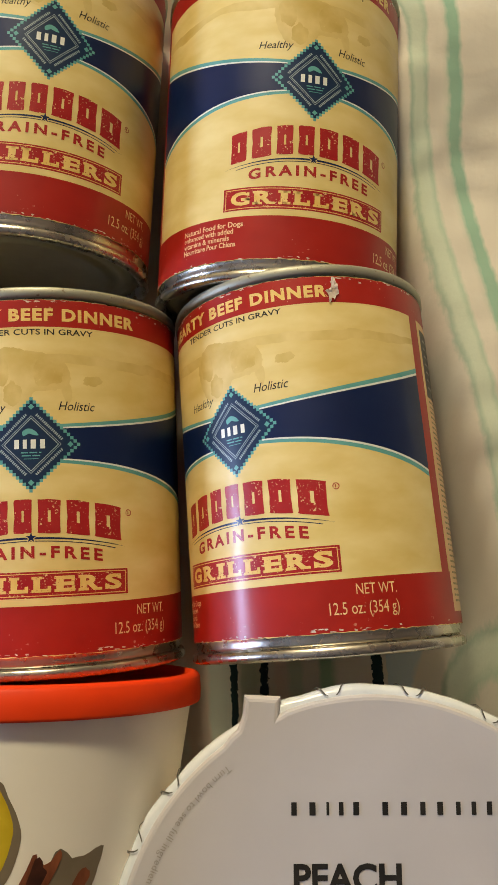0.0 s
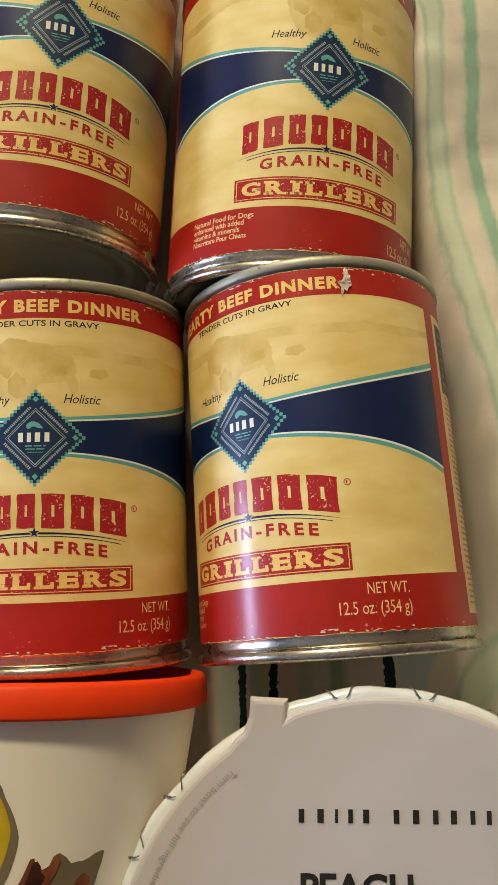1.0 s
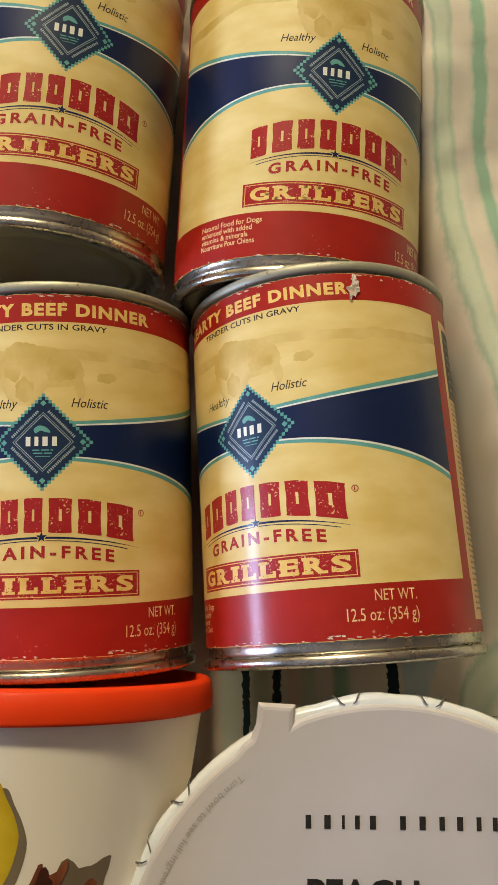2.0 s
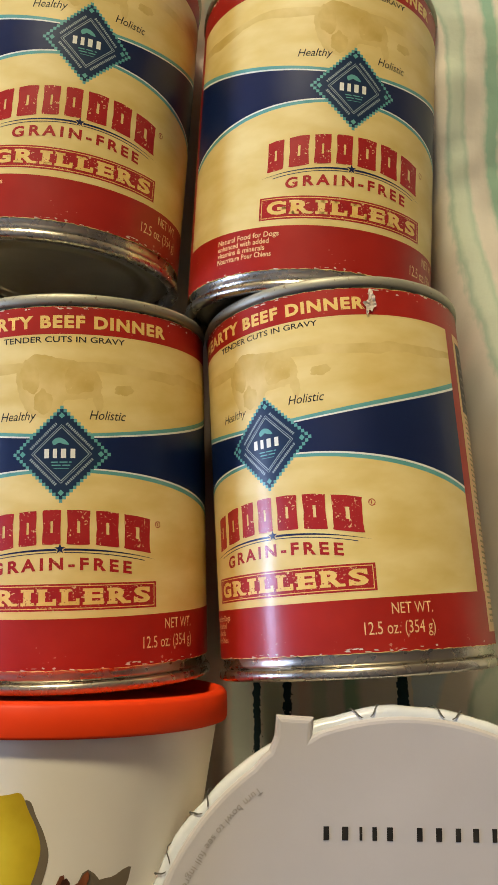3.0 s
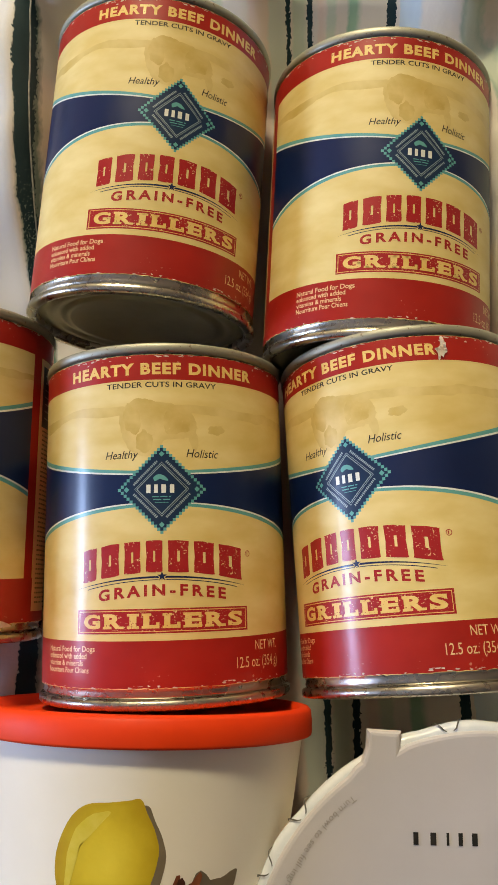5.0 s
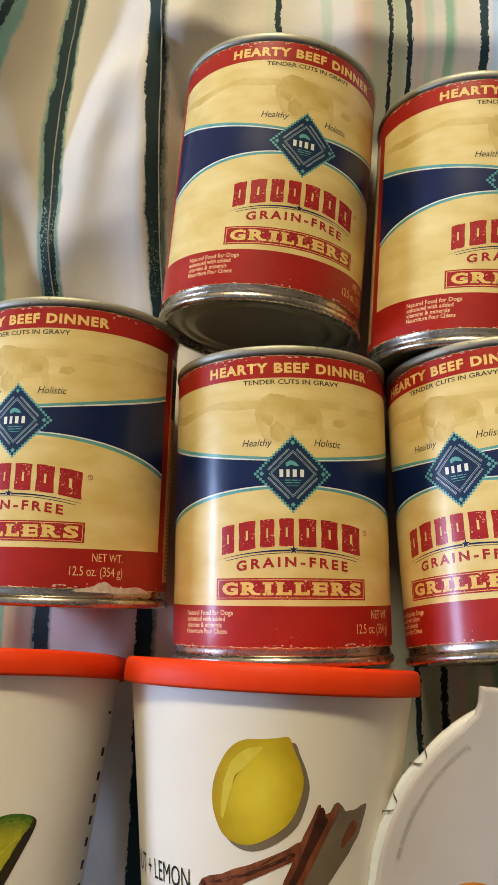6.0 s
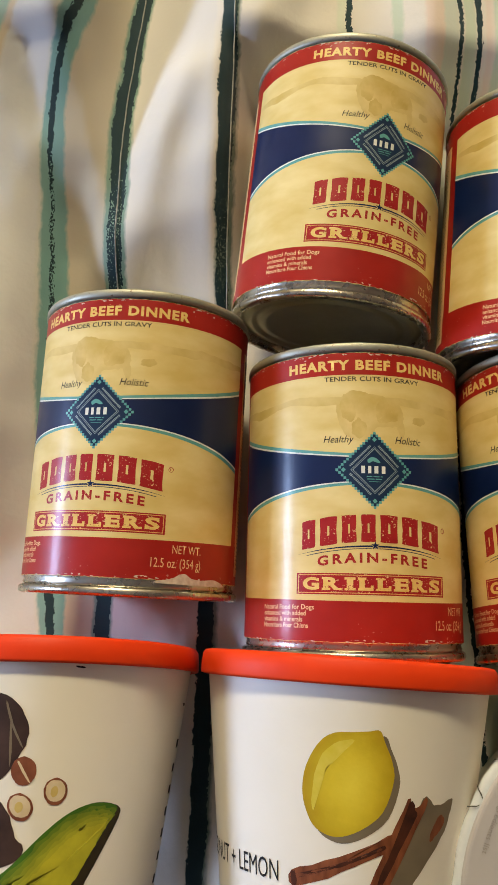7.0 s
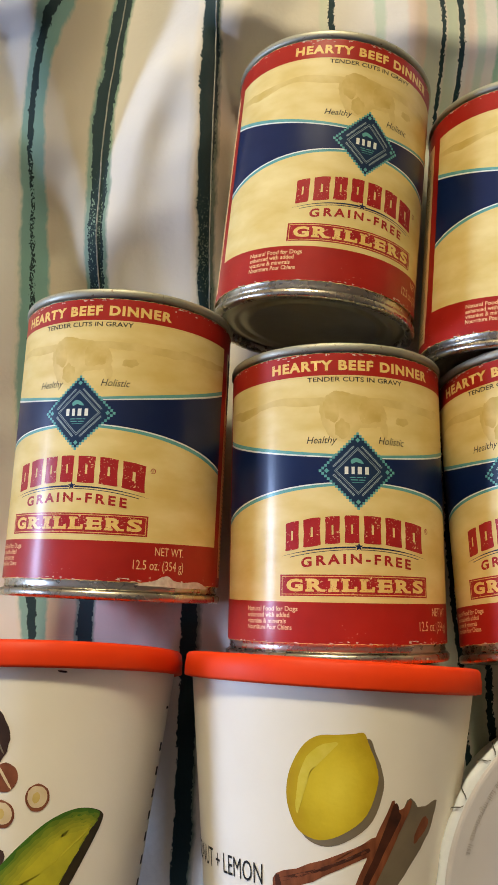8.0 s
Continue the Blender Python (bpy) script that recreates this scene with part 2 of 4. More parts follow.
def bedspread_material():
    m = material("striped_cotton", BASE, 0.85, spec=0.25)
    uv = node(m, "ShaderNodeUVMap")
    sep = node(m, "ShaderNodeSeparateXYZ")
    link(m, uv.outputs["UV"], sep.inputs["Vector"])
    wob = math_of(m, "MULTIPLY", math_of(m, "SUBTRACT", noise_of(m, 60, 3), 0.5), 0.0035)
    fine = math_of(m, "MULTIPLY", math_of(m, "SUBTRACT", noise_of(m, 700, 3, (1, 0.45, 1)), 0.5), 0.0055)
    wide = U1 - U0
    u_soft = math_of(m, "ADD", sep.outputs["X"], math_of(m, "DIVIDE", math_of(m, "ADD", wob, math_of(m, "MULTIPLY", fine, 0.3)), wide))
    u_rough = math_of(m, "ADD", sep.outputs["X"], math_of(m, "DIVIDE", math_of(m, "ADD", wob, math_of(m, "MULTIPLY", fine, 0.35)), wide))
    u_soft, u_rough = math_of(m, "FRACT", u_soft, 0.0), math_of(m, "FRACT", u_rough, 0.0)
    stops = [(0.0, BASE)]
    for a, b, c in PALE_WINDOW_SIDE + PALE_FAR_SIDE:
        a, b = (a - U0) / wide, (b - U0) / wide
        if a - stops[-1][0] > 0.004:
            stops += [(a - 0.001, BASE)]
        stops += [(a, c), (b, c), (b + 0.001, BASE)]
    # several ramps, as one holds at most 32 stops
    cuts = [next(i for i in range(len(stops)) if stops[i][0] > p and stops[i][1] == BASE) for p in (0.3, 0.5, 0.72)]
    colour = ramp(m, u_soft, stops[:cuts[0] + 1])
    for i, k in enumerate(cuts):
        last = cuts[i + 1] + 1 if i + 1 < len(cuts) else len(stops)
        colour = mix(m, math_of(m, "GREATER_THAN", u_soft, stops[k][0]), colour, ramp(m, u_soft, [(0.0, BASE)] + stops[k:last]))
    # tone of the cloth
    colour = mix(m, math_of(m, "MULTIPLY", noise_of(m, 25, 4, (1, 0.25, 1)), 0.35), colour, (0.62, 0.56, 0.47))
    dark = [(0.0, (0, 0, 0))]
    for a, b in DARK:
        a, b = (a - U0) / wide, (b - U0) / wide
        dark += [(a - 0.0028, (0, 0, 0)), (a + 0.003, (1, 1, 1)), (b - 0.003 if b - a > 0.0065 else a + 0.0032, (1, 1, 1)), (b + 0.0028, (0, 0, 0))]
    cut = 16
    d1, d2 = ramp(m, u_rough, dark[:cut + 1]), ramp(m, u_rough, [(0.0, (0, 0, 0))] + dark[cut:])
    d = math_of(m, "MAXIMUM", d1, d2)
    speck = math_of(m, "MULTIPLY", noise_of(m, 1500, 2, (1, 0.6, 1)), 0.85)
    worn = ramp(m, sep.outputs["Y"], [(0.07, (0, 0, 0)), (0.12, (1, 1, 1)), (0.15, (1, 1, 1)), (0.19, (0, 0, 0))])
    dry = math_of(m, "ADD", math_of(m, "MULTIPLY", noise_of(m, 22, 2), 0.5), math_of(m, "MULTIPLY", worn, 0.33))
    d = math_of(m, "GREATER_THAN", math_of(m, "ADD", d, math_of(m, "SUBTRACT", 0.72, math_of(m, "ADD", speck, dry))), 0.62)
    colour = mix(m, d, colour, (0.013, 0.034, 0.04))
    link(m, colour, bsdf(m).inputs["Base Color"])
    wave = node(m, "ShaderNodeTexWave", Scale=900.0, Distortion=1.5, Detail=1.0)
    link(m, coords(m, (1, 0.8, 0)), wave.inputs["Vector"])
    h = math_of(m, "ADD", math_of(m, "MULTIPLY", wave.outputs["Fac"], 0.03), noise_of(m, 350, 4))
    bumped(m, h, 0.25, 0.0006)
    bsdf(m).inputs["Sheen Weight"].default_value = 0.15
    return m


bedspread_m = bedspread_material()
thread_m = mottled("grey_sewing_thread", (0.2, 0.22, 0.2), (0.45, 0.44, 0.4), 600, 0.8, 0.0)


# ---- mesh helpers ----
def mesh_of(name, verts, faces, mat, smooth=True):
    me = bpy.data.meshes.new(name)
    me.from_pydata([tuple(v) for v in verts], [], faces)
    me.materials.append(mat)
    if smooth:
        me.polygons.foreach_set("use_smooth", [True] * len(me.polygons))
    me.update()
    return me


def part(name, me, parent, label=""):
    ob = new(name, me)
    ob.parent = parent
    if label:
        tagged(ob, label)
    return ob


def bm_mesh(name, bm, mat, smooth=False):
    me = bpy.data.meshes.new(name)
    bm.to_mesh(me)
    bm.free()
    me.materials.append(mat)
    if smooth:
        me.polygons.foreach_set("use_smooth", [True] * len(me.polygons))
    return me


def box_mesh(name, size, mat, bevel=0.0, centre=(0, 0, 0)):
    bm = bmesh.new()
    bmesh.ops.create_cube(bm, size=1.0, matrix=Matrix.Translation(centre) @ Matrix.Diagonal((*size, 1)))
    if bevel:
        bmesh.ops.bevel(bm, geom=bm.edges[:], offset=bevel, segments=3, profile=0.6, affect="EDGES")
    return bm_mesh(name, bm, mat, bevel > 0)


def lathe(name, profile, mat, n=120, axis="y", dent=None):
    """Profile of (radius, height) turned about an axis; the ends close where the radius is 0."""
    verts, faces = [], []
    for r, h in profile:
        for i in range(n):
            a = 2 * math.pi * i / n
            rr = r * (1 + (dent(a, h) if dent else 0))
            verts.append((rr * math.sin(a), h, rr * math.cos(a)) if axis == "y" else (rr * math.sin(a), -rr * math.cos(a), h))
    for j in range(len(profile) - 1):
        for i in range(n):
            k = (i + 1) % n
            q = (j * n + i, j * n + k, (j + 1) * n + k, (j + 1) * n + i)
            faces.append(q if axis == "z" else q[::-1])
    return mesh_of(name, verts, faces, mat)


def text_shape(text, bold=0.0, shear=0.0, spacing=1.0, raw=False):
    """Flat outline of a line of lettering in the built-in font: vertices and faces, scaled to the unit square unless raw."""
    cu = bpy.data.curves.new("lettering", "FONT")
    cu.body, cu.size, cu.offset, cu.shear, cu.space_character, cu.resolution_u = text, 1.0, bold, shear, spacing, 3
    ob = bpy.data.objects.new("lettering", cu)
    scene.collection.objects.link(ob)
    dg = bpy.context.evaluated_depsgraph_get()
    me = ob.evaluated_get(dg).to_mesh()
    vs = np.array([v.co[:2] for v in me.vertices])
    fs = [tuple(p.vertices) for p in me.polygons]
    ob.evaluated_get(dg).to_mesh_clear()
    bpy.data.objects.remove(ob)
    bpy.data.curves.remove(cu)
    if raw:
        return vs, fs
    lo, hi = vs.min(0), vs.max(0)
    return (vs - lo) / (hi - lo), fs


def fitted(shape, s0, s1, h0, h1, arch=0.0):
    vs, fs = shape
    return [(s0 + (s1 - s0) * x, h0 + (h1 - h0) * y - arch * (s0 + (s1 - s0) * x) ** 2) for x, y in vs], fs


def on_line(text, s0, s1, base, cap, bold=0.0):
    """A line of lettering set by its baseline and the height of its capitals."""
    pair, fs = text_shape(text, bold, raw=True)
    tall = text_shape("H", bold, raw=True)[0][:, 1].max()
    lo, hi = pair[:, 0].min(), pair[:, 0].max()
    return [(s0 + (s1 - s0) * (x - lo) / (hi - lo), base + cap * y / tall) for x, y in pair], fs


def grid_shape(s0, s1, low, high, n=24, rows=1):
    """A strip from s0 to s1 between two heights (numbers or functions of s)."""
    f0 = low if callable(low) else lambda s: low
    f1 = high if callable(high) else lambda s: high
    vs, fs = [], []
    for i in range(n + 1):
        s = s0 + (s1 - s0) * i / n
        for j in range(rows + 1):
            vs.append((s, f0(s) + (f1(s) - f0(s)) * j / rows))
    for i in range(n):
        for j in range(rows):
            a = i * (rows + 1) + j
            fs.append((a, a + rows + 1, a + rows + 2, a + 1))
    return vs, fs


def blob_shape(outline, rings=6):
    """A filled star-shaped outline, in rings, so that it can follow a curved wall."""
    c = np.mean(np.array(outline), axis=0)
    n = len(outline)
    vs, fs = [tuple(c)], []
    for j in range(1, rings + 1):
        vs += [tuple(c + (np.array(p) - c) * j / rings) for p in outline]
    for i in range(n):
        k = (i + 1) % n
        fs.append((0, 1 + i, 1 + k))
        for j in range(rings - 1):
            a = 1 + j * n
            fs.append((a + i, a + n + i, a + n + k, a + k))
    return vs, fs


def joined(*shapes):
    vs, fs = [], []
    for v, f in shapes:
        fs += [tuple(i + len(vs) for i in q) for q in f]
        vs += list(v)
    return vs, fs


def rough_outline(points, per=6, amount=0.0, seed=1):
    """A closed outline through points, with rounded flow and a little unevenness."""
    rng = random.Random(seed)
    n, out = len(points), []
    p = [Vector((*q, 0)) for q in points]
    for i in range(n):
        a, b, c, d = p[i - 1], p[i], p[(i + 1) % n], p[(i + 2) % n]
        for k in range(per):
            t = k / per
            q = 0.5 * ((2 * b) + (c - a) * t + (2 * a - 5 * b + 4 * c - d) * t * t + (3 * b - a - 3 * c + d) * t ** 3)
            out.append((q.x + rng.uniform(-amount, amount), q.y + rng.uniform(-amount, amount)))
    return out


def ellipse(cx, cy, rx, ry, turn=0.0, n=28, uneven=0.0, seed=1):
    rng = random.Random(seed)
    c, s, out = math.cos(radians(turn)), math.sin(radians(turn)), []
    for i in range(n):
        a = 2 * math.pi * i / n
        k = 1 + rng.uniform(-uneven, uneven)
        x, y = rx * k * math.cos(a), ry * k * math.sin(a)
        out.append((cx + c * x - s * y, cy + s * x + c * y))
    return out


MM = 0.001
CAN_R = 0.038


INK = 0.22  # how thick the layers of print lie over one another


def sliced(shape, pitch):
    """A flat shape cut into narrow upright slices, so that it can follow a round wall closely."""
    bm = bmesh.new()
    vs = [bm.verts.new((x, y, 0)) for x, y in shape[0]]
    for f in shape[1]:
        try:
            bm.faces.new([vs[i] for i in f])
        except ValueError:
            pass
    lo, hi = min(p[0] for p in shape[0]), max(p[0] for p in shape[0])
    for k in range(math.ceil(lo / pitch), math.floor(hi / pitch) + 1):
        near = [f for f in bm.faces if min(v.co.x for v in f.verts) < k * pitch < max(v.co.x for v in f.verts)]
        if near:
            geom = near + list({e for f in near for e in f.edges}) + list({v for f in near for v in f.verts})
            bmesh.ops.bisect_plane(bm, geom=geom, plane_co=(k * pitch, 0, 0), plane_no=(1, 0, 0), dist=1e-5)
    bm.verts.index_update()
    out = [(v.co.x, v.co.y) for v in bm.verts], [tuple(v.index for v in f.verts) for f in bm.faces]
    bm.free()
    return out


def on_can(name, shape, mat, lift):
    """Wraps a flat shape in millimetres round the can's wall."""
    r = CAN_R + lift * INK * MM
    vs, fs = sliced(shape, 0.9)
    me = mesh_of(name, [(r * math.sin(s * MM / CAN_R), h * MM, r * math.cos(s * MM / CAN_R)) for s, h in vs], fs, mat)
    return faced_out(me)


def faced_out(me):
    """Turns every face of a print outwards from the can's axis."""
    bm = bmesh.new()
    bm.from_mesh(me)
    bm.normal_update()
    for f in bm.faces:
        c = f.calc_center_median()
        if f.normal.x * c.x + f.normal.z * c.z < 0:
            f.normal_flip()
    bm.to_mesh(me)
    bm.free()
    return me


TUB_R, TUB_SLOPE, TUB_NOMINAL = 0.0461, 0.137, 0.045


def on_tub(name, shape, mat, lift):
    vs = []
    for s, h in shape[0]:
        r = TUB_R + TUB_SLOPE * h * MM + lift * MM
        a = s * MM / TUB_NOMINAL
        vs.append((r * math.sin(a), h * MM, r * math.cos(a)))
    return mesh_of(name, vs, shape[1], mat)


# ---- the room ----
FLOOR_Z, CEIL_Z, X0, X1, Y0, Y1 = -0.58, 1.85, WALL_X, 1.9, -2.4, 3.2


def setting(name, me, label, category):
    return tagged(new(name, me), label, category, kind="structure")


setting("floor", box_mesh("floor", (X1 - X0 + 0.2, Y1 - Y0 + 0.2, 0.1), floor_m, 0, ((X0 + X1) / 2, (Y0 + Y1) / 2, FLOOR_Z - 0.05)), "brown wooden floor of the bedroom", "floor")
setting("ceiling", box_mesh("ceiling", (X1 - X0 + 0.2, Y1 - Y0 + 0.2, 0.1), ceiling_m, 0, ((X0 + X1) / 2, (Y0 + Y1) / 2, CEIL_Z + 0.05)), "plain white painted bedroom ceiling", "ceiling")
wall_h, wall_c = CEIL_Z - FLOOR_Z, (CEIL_Z + FLOOR_Z) / 2
setting("wall_east", box_mesh("wall_east", (0.1, Y1 - Y0, wall_h), wall_m, 0, (X1 + 0.05, (Y0 + Y1) / 2, wall_c)), "plain tan painted bedroom wall", "wall")
setting("wall_north", box_mesh("wall_north", (X1 - X0 + 0.2, 0.1, wall_h), wall_m, 0, ((X0 + X1) / 2, Y1 + 0.05, wall_c)), "plain tan painted bedroom wall", "wall")
setting("wall_south", box_mesh("wall_south", (X1 - X0 + 0.2, 0.1, wall_h), wall_m, 0, ((X0 + X1) / 2, Y0 - 0.05, wall_c)), "plain tan painted bedroom wall", "wall")


def window_wall():
    bm = bmesh.new()
    wy0, wy1 = WINDOW_Y - WINDOW_W / 2, WINDOW_Y + WINDOW_W / 2
    wz0, wz1 = WINDOW_Z - WINDOW_H / 2, WINDOW_Z + WINDOW_H / 2
    for y0, y1, z0, z1 in ((Y0, wy0, FLOOR_Z, CEIL_Z), (wy1, Y1, FLOOR_Z, CEIL_Z), (wy0, wy1, FLOOR_Z, wz0), (wy0, wy1, wz1, CEIL_Z)):
        bmesh.ops.create_cube(bm, size=1.0, matrix=Matrix.Translation((X0 - 0.05, (y0 + y1) / 2, (z0 + z1) / 2)) @ Matrix.Diagonal((0.1, y1 - y0, z1 - z0, 1)))
    setting("wall_west", bm_mesh("wall_west", bm, wall_m), "plain tan painted wall with a window opening", "wall")
    win = tagged(new("window_1"), "white painted window letting in cool daylight", "window", kind="structure")
    win.location = (X0 - 0.07, WINDOW_Y, WINDOW_Z)
    for y in (-WINDOW_W / 2 + 0.025, WINDOW_W / 2 - 0.025):
        part("window_frame", box_mesh("window_frame", (0.05, 0.05, WINDOW_H), frame_m, 0.004, (0, y, 0)), win)
    for z in (-WINDOW_H / 2 + 0.025, WINDOW_H / 2 - 0.025):
        part("window_frame", box_mesh("window_frame", (0.05, WINDOW_W - 0.1, 0.05), frame_m, 0.004, (0, 0, z)), win)
    pane = part("pane", box_mesh("pane", (0.006, WINDOW_W - 0.1, WINDOW_H - 0.1), glass_m, 0, (-0.01, 0, 0)), win)
    pane.visible_shadow = False


window_wall()


def ceiling_light():
    lamp = tagged(new("ceiling_light"), "square opal glass ceiling lamp, switched on", "ceiling lamp")
    lamp.location = (LAMP_X, LAMP_Y, CEIL_Z)
    part("base_plate", box_mesh("base_plate", (0.72, 0.72, 0.03), frame_m, 0.006, (0, 0, -0.016)), lamp)
    part("shade", box_mesh("shade", (0.66, 0.66, 0.085), shade_m, 0.02, (0, 0, -0.0745)), lamp)


ceiling_light()

# ---- the bed ----
BX0, BX1, BY0, BY1 = -1.0, 0.75, -0.95, 1.15


def bed():
    b = tagged(new("bed"), "wooden bed with a thick mattress", "bed")
    b.location = ((BX0 + BX1) / 2, (BY0 + BY1) / 2, FLOOR_Z)
    w, d = BX1 - BX0 - 0.06, BY1 - BY0 - 0.06
    part("mattress", box_mesh("mattress", (w, d, 0.24), mattress_m, 0.035, (0, 0, -FLOOR_Z - 0.145)), b)
    part("bed_base", box_mesh("bed_base", (w, d, 0.18), bed_wood_m, 0.012, (0, 0, 0.22)), b)
    for x in (-w / 2 + 0.06, w / 2 - 0.06):
        for y in (-d / 2 + 0.06, d / 2 - 0.06):
            part("leg", box_mesh("leg", (0.07, 0.07, 0.13), bed_wood_m, 0.006, (x, y, 0.065)), b)


bed()


def step(a, b, x):
    t = min(max((x - a) / (b - a), 0), 1)
    return t * t * (3 - 2 * t)


def ridge(x, y, ax, ay, bx, by, wide, high):
    """A soft fold along the line from a to b."""
    dx, dy = bx - ax, by - ay
    ll = dx * dx + dy * dy
    t = min(max(((x - ax) * dx + (y - ay) * dy) / ll, 0), 1)
    d2 = (x - ax - t * dx) ** 2 + (y - ay - t * dy) ** 2
    return high * math.exp(-d2 / (wide * wide))


def sheet_height(x, y):
    z = 0.0052
    z += 0.0085 * step(0.0, -0.035, y) * step(-0.1, -0.085, x) + 0.011 * step(-0.04, -0.11, y) * step(-0.1, -0.07, x)
    z += 0.003 * step(-0.0, -0.04, y) * step(-0.1, -0.115, x)
    # open cloth beside and behind the cans is puffed up round them
    left = step(-0.16, -0.19, x)
    lift = max(step(-0.1, -0.119, x) * step(0.096, 0.15 + 0.12 * left, y), step(0.199, 0.226, y) * step(0.075, 0.035, x), step(-0.173, -0.215, x) * step(-0.02, 0.05, y))
    z += 0.022 * lift
    # the cloth beside the cans stands up in a long crest, with a dark furrow between
    side = x - 0.19 * (0.125 - max(y, -0.02))
    z += ((0.052 - 0.024 * step(0.02, 0.23, y)) * step(0.043, 0.0548, side) + 0.1 * min(max(side - 0.0548, 0), 0.07)) * step(-0.09, -0.02, y)
    # two long folds over the open cloth: steep towards the window, easing off behind
    w = x - 0.03 * (y - 0.2)
    crest = -0.14 + 0.016 * step(0.15, 0.23, y)
    z += (0.006 * (step(-0.21, -0.184, w) - step(-0.183, -0.156, w)) + 0.018 * step(-0.158, crest, w)) * step(0.115, 0.185, y)
    z += 0.034 * step(0.13, 0.28, y) * left
    z += ridge(x, y, -0.118, 0.33, -0.109, 0.12, 0.014, 0.009)
    z -= ridge(x, y, -0.131, 0.178, -0.148, 0.152, 0.012, 0.004)
    z += ridge(x, y, -0.191, 0.17, -0.203, 0.06, 0.017, 0.006) + ridge(x, y, -0.132, 0.2, -0.156, 0.13, 0.011, 0.004)
    z += ridge(x, y, -0.085, 0.3, -0.1, 0.215, 0.01, 0.007) + ridge(x, y, -0.04, 0.34, -0.03, 0.21, 0.012, 0.006)
    z += ridge(x, y, 0.03, 0.34, 0.045, 0.21, 0.012, 0.008) + ridge(x, y, 0.1, 0.3, 0.125, -0.05, 0.014, 0.005)
    z += ridge(x, y, 0.056, 0.16, 0.076, 0.04, 0.005, 0.003)
    z += ridge(x, y, -0.14, -0.012, -0.118, -0.03, 0.012, 0.006)
    # small gathers along the crest
    z += 0.0009 * step(0.05, 0.06, side) * noise.noise(Vector((x * 90, y * 150, 11.0)))
    far = step(0.2, 0.4, math.hypot(x + 0.06, (y - 0.08)))
    z += far * 0.012 * (noise.noise(Vector((x * 5, y * 3, 2.0))) + 0.4)
    z += 0.0016 * noise.noise(Vector((x * 38, y * 22, 0.5))) + 0.0006 * noise.noise(Vector((x * 110, y * 70, 4.0)))
    return z


def stripe_u(x, y):
    """Where along the printed width the cloth at x, y comes from: the stripes run a little askew and bow round the folds."""
    near = (0.0024 + 0.25 * (x + 0.0134)) * step(-0.03, -0.01, x) * step(0.06, 0.045, x) * step(0.17, 0.2, y)
    x += near + 0.034 * (x + 0.086) * step(-0.1, -0.12, x) + (0.03 + 0.09 * step(0.05, 0.14, y)) * x * step(0.045, 0.056, x)
    lean = 0.058 + (0.02 - 0.058) * step(-0.05, -0.12, x) + 0.12 * step(0.05, 0.065, x) * step(0.17, 0.11, y) * step(-0.045, 0.0, y)
    d = y - 0.17
    bow = (1.45 * d * d if d > 0 else 0.35 * d * d) * step(-0.12, -0.2, x) * (1 - 0.65 * step(-0.198, -0.222, x))
    bow += step(-0.17, -0.185, x) * (0.0145 * step(0.19, 0.275, y) - 0.004)
    bow += (0.0045 * step(0.06, 0.15, y) - 0.001) * step(0.05, 0.056, x)
    return x + lean * (y - 0.12) - bow + 0.0012 * noise.noise(Vector((x * 20, y * 12, 7.0)))


def axis_steps(lo, a, b, hi, fine, coarse):
    out = list(np.arange(lo, a, coarse)) + list(np.arange(a, b, fine)) + list(np.arange(b, hi + coarse / 2, coarse))
    return [float(v) for v in out]


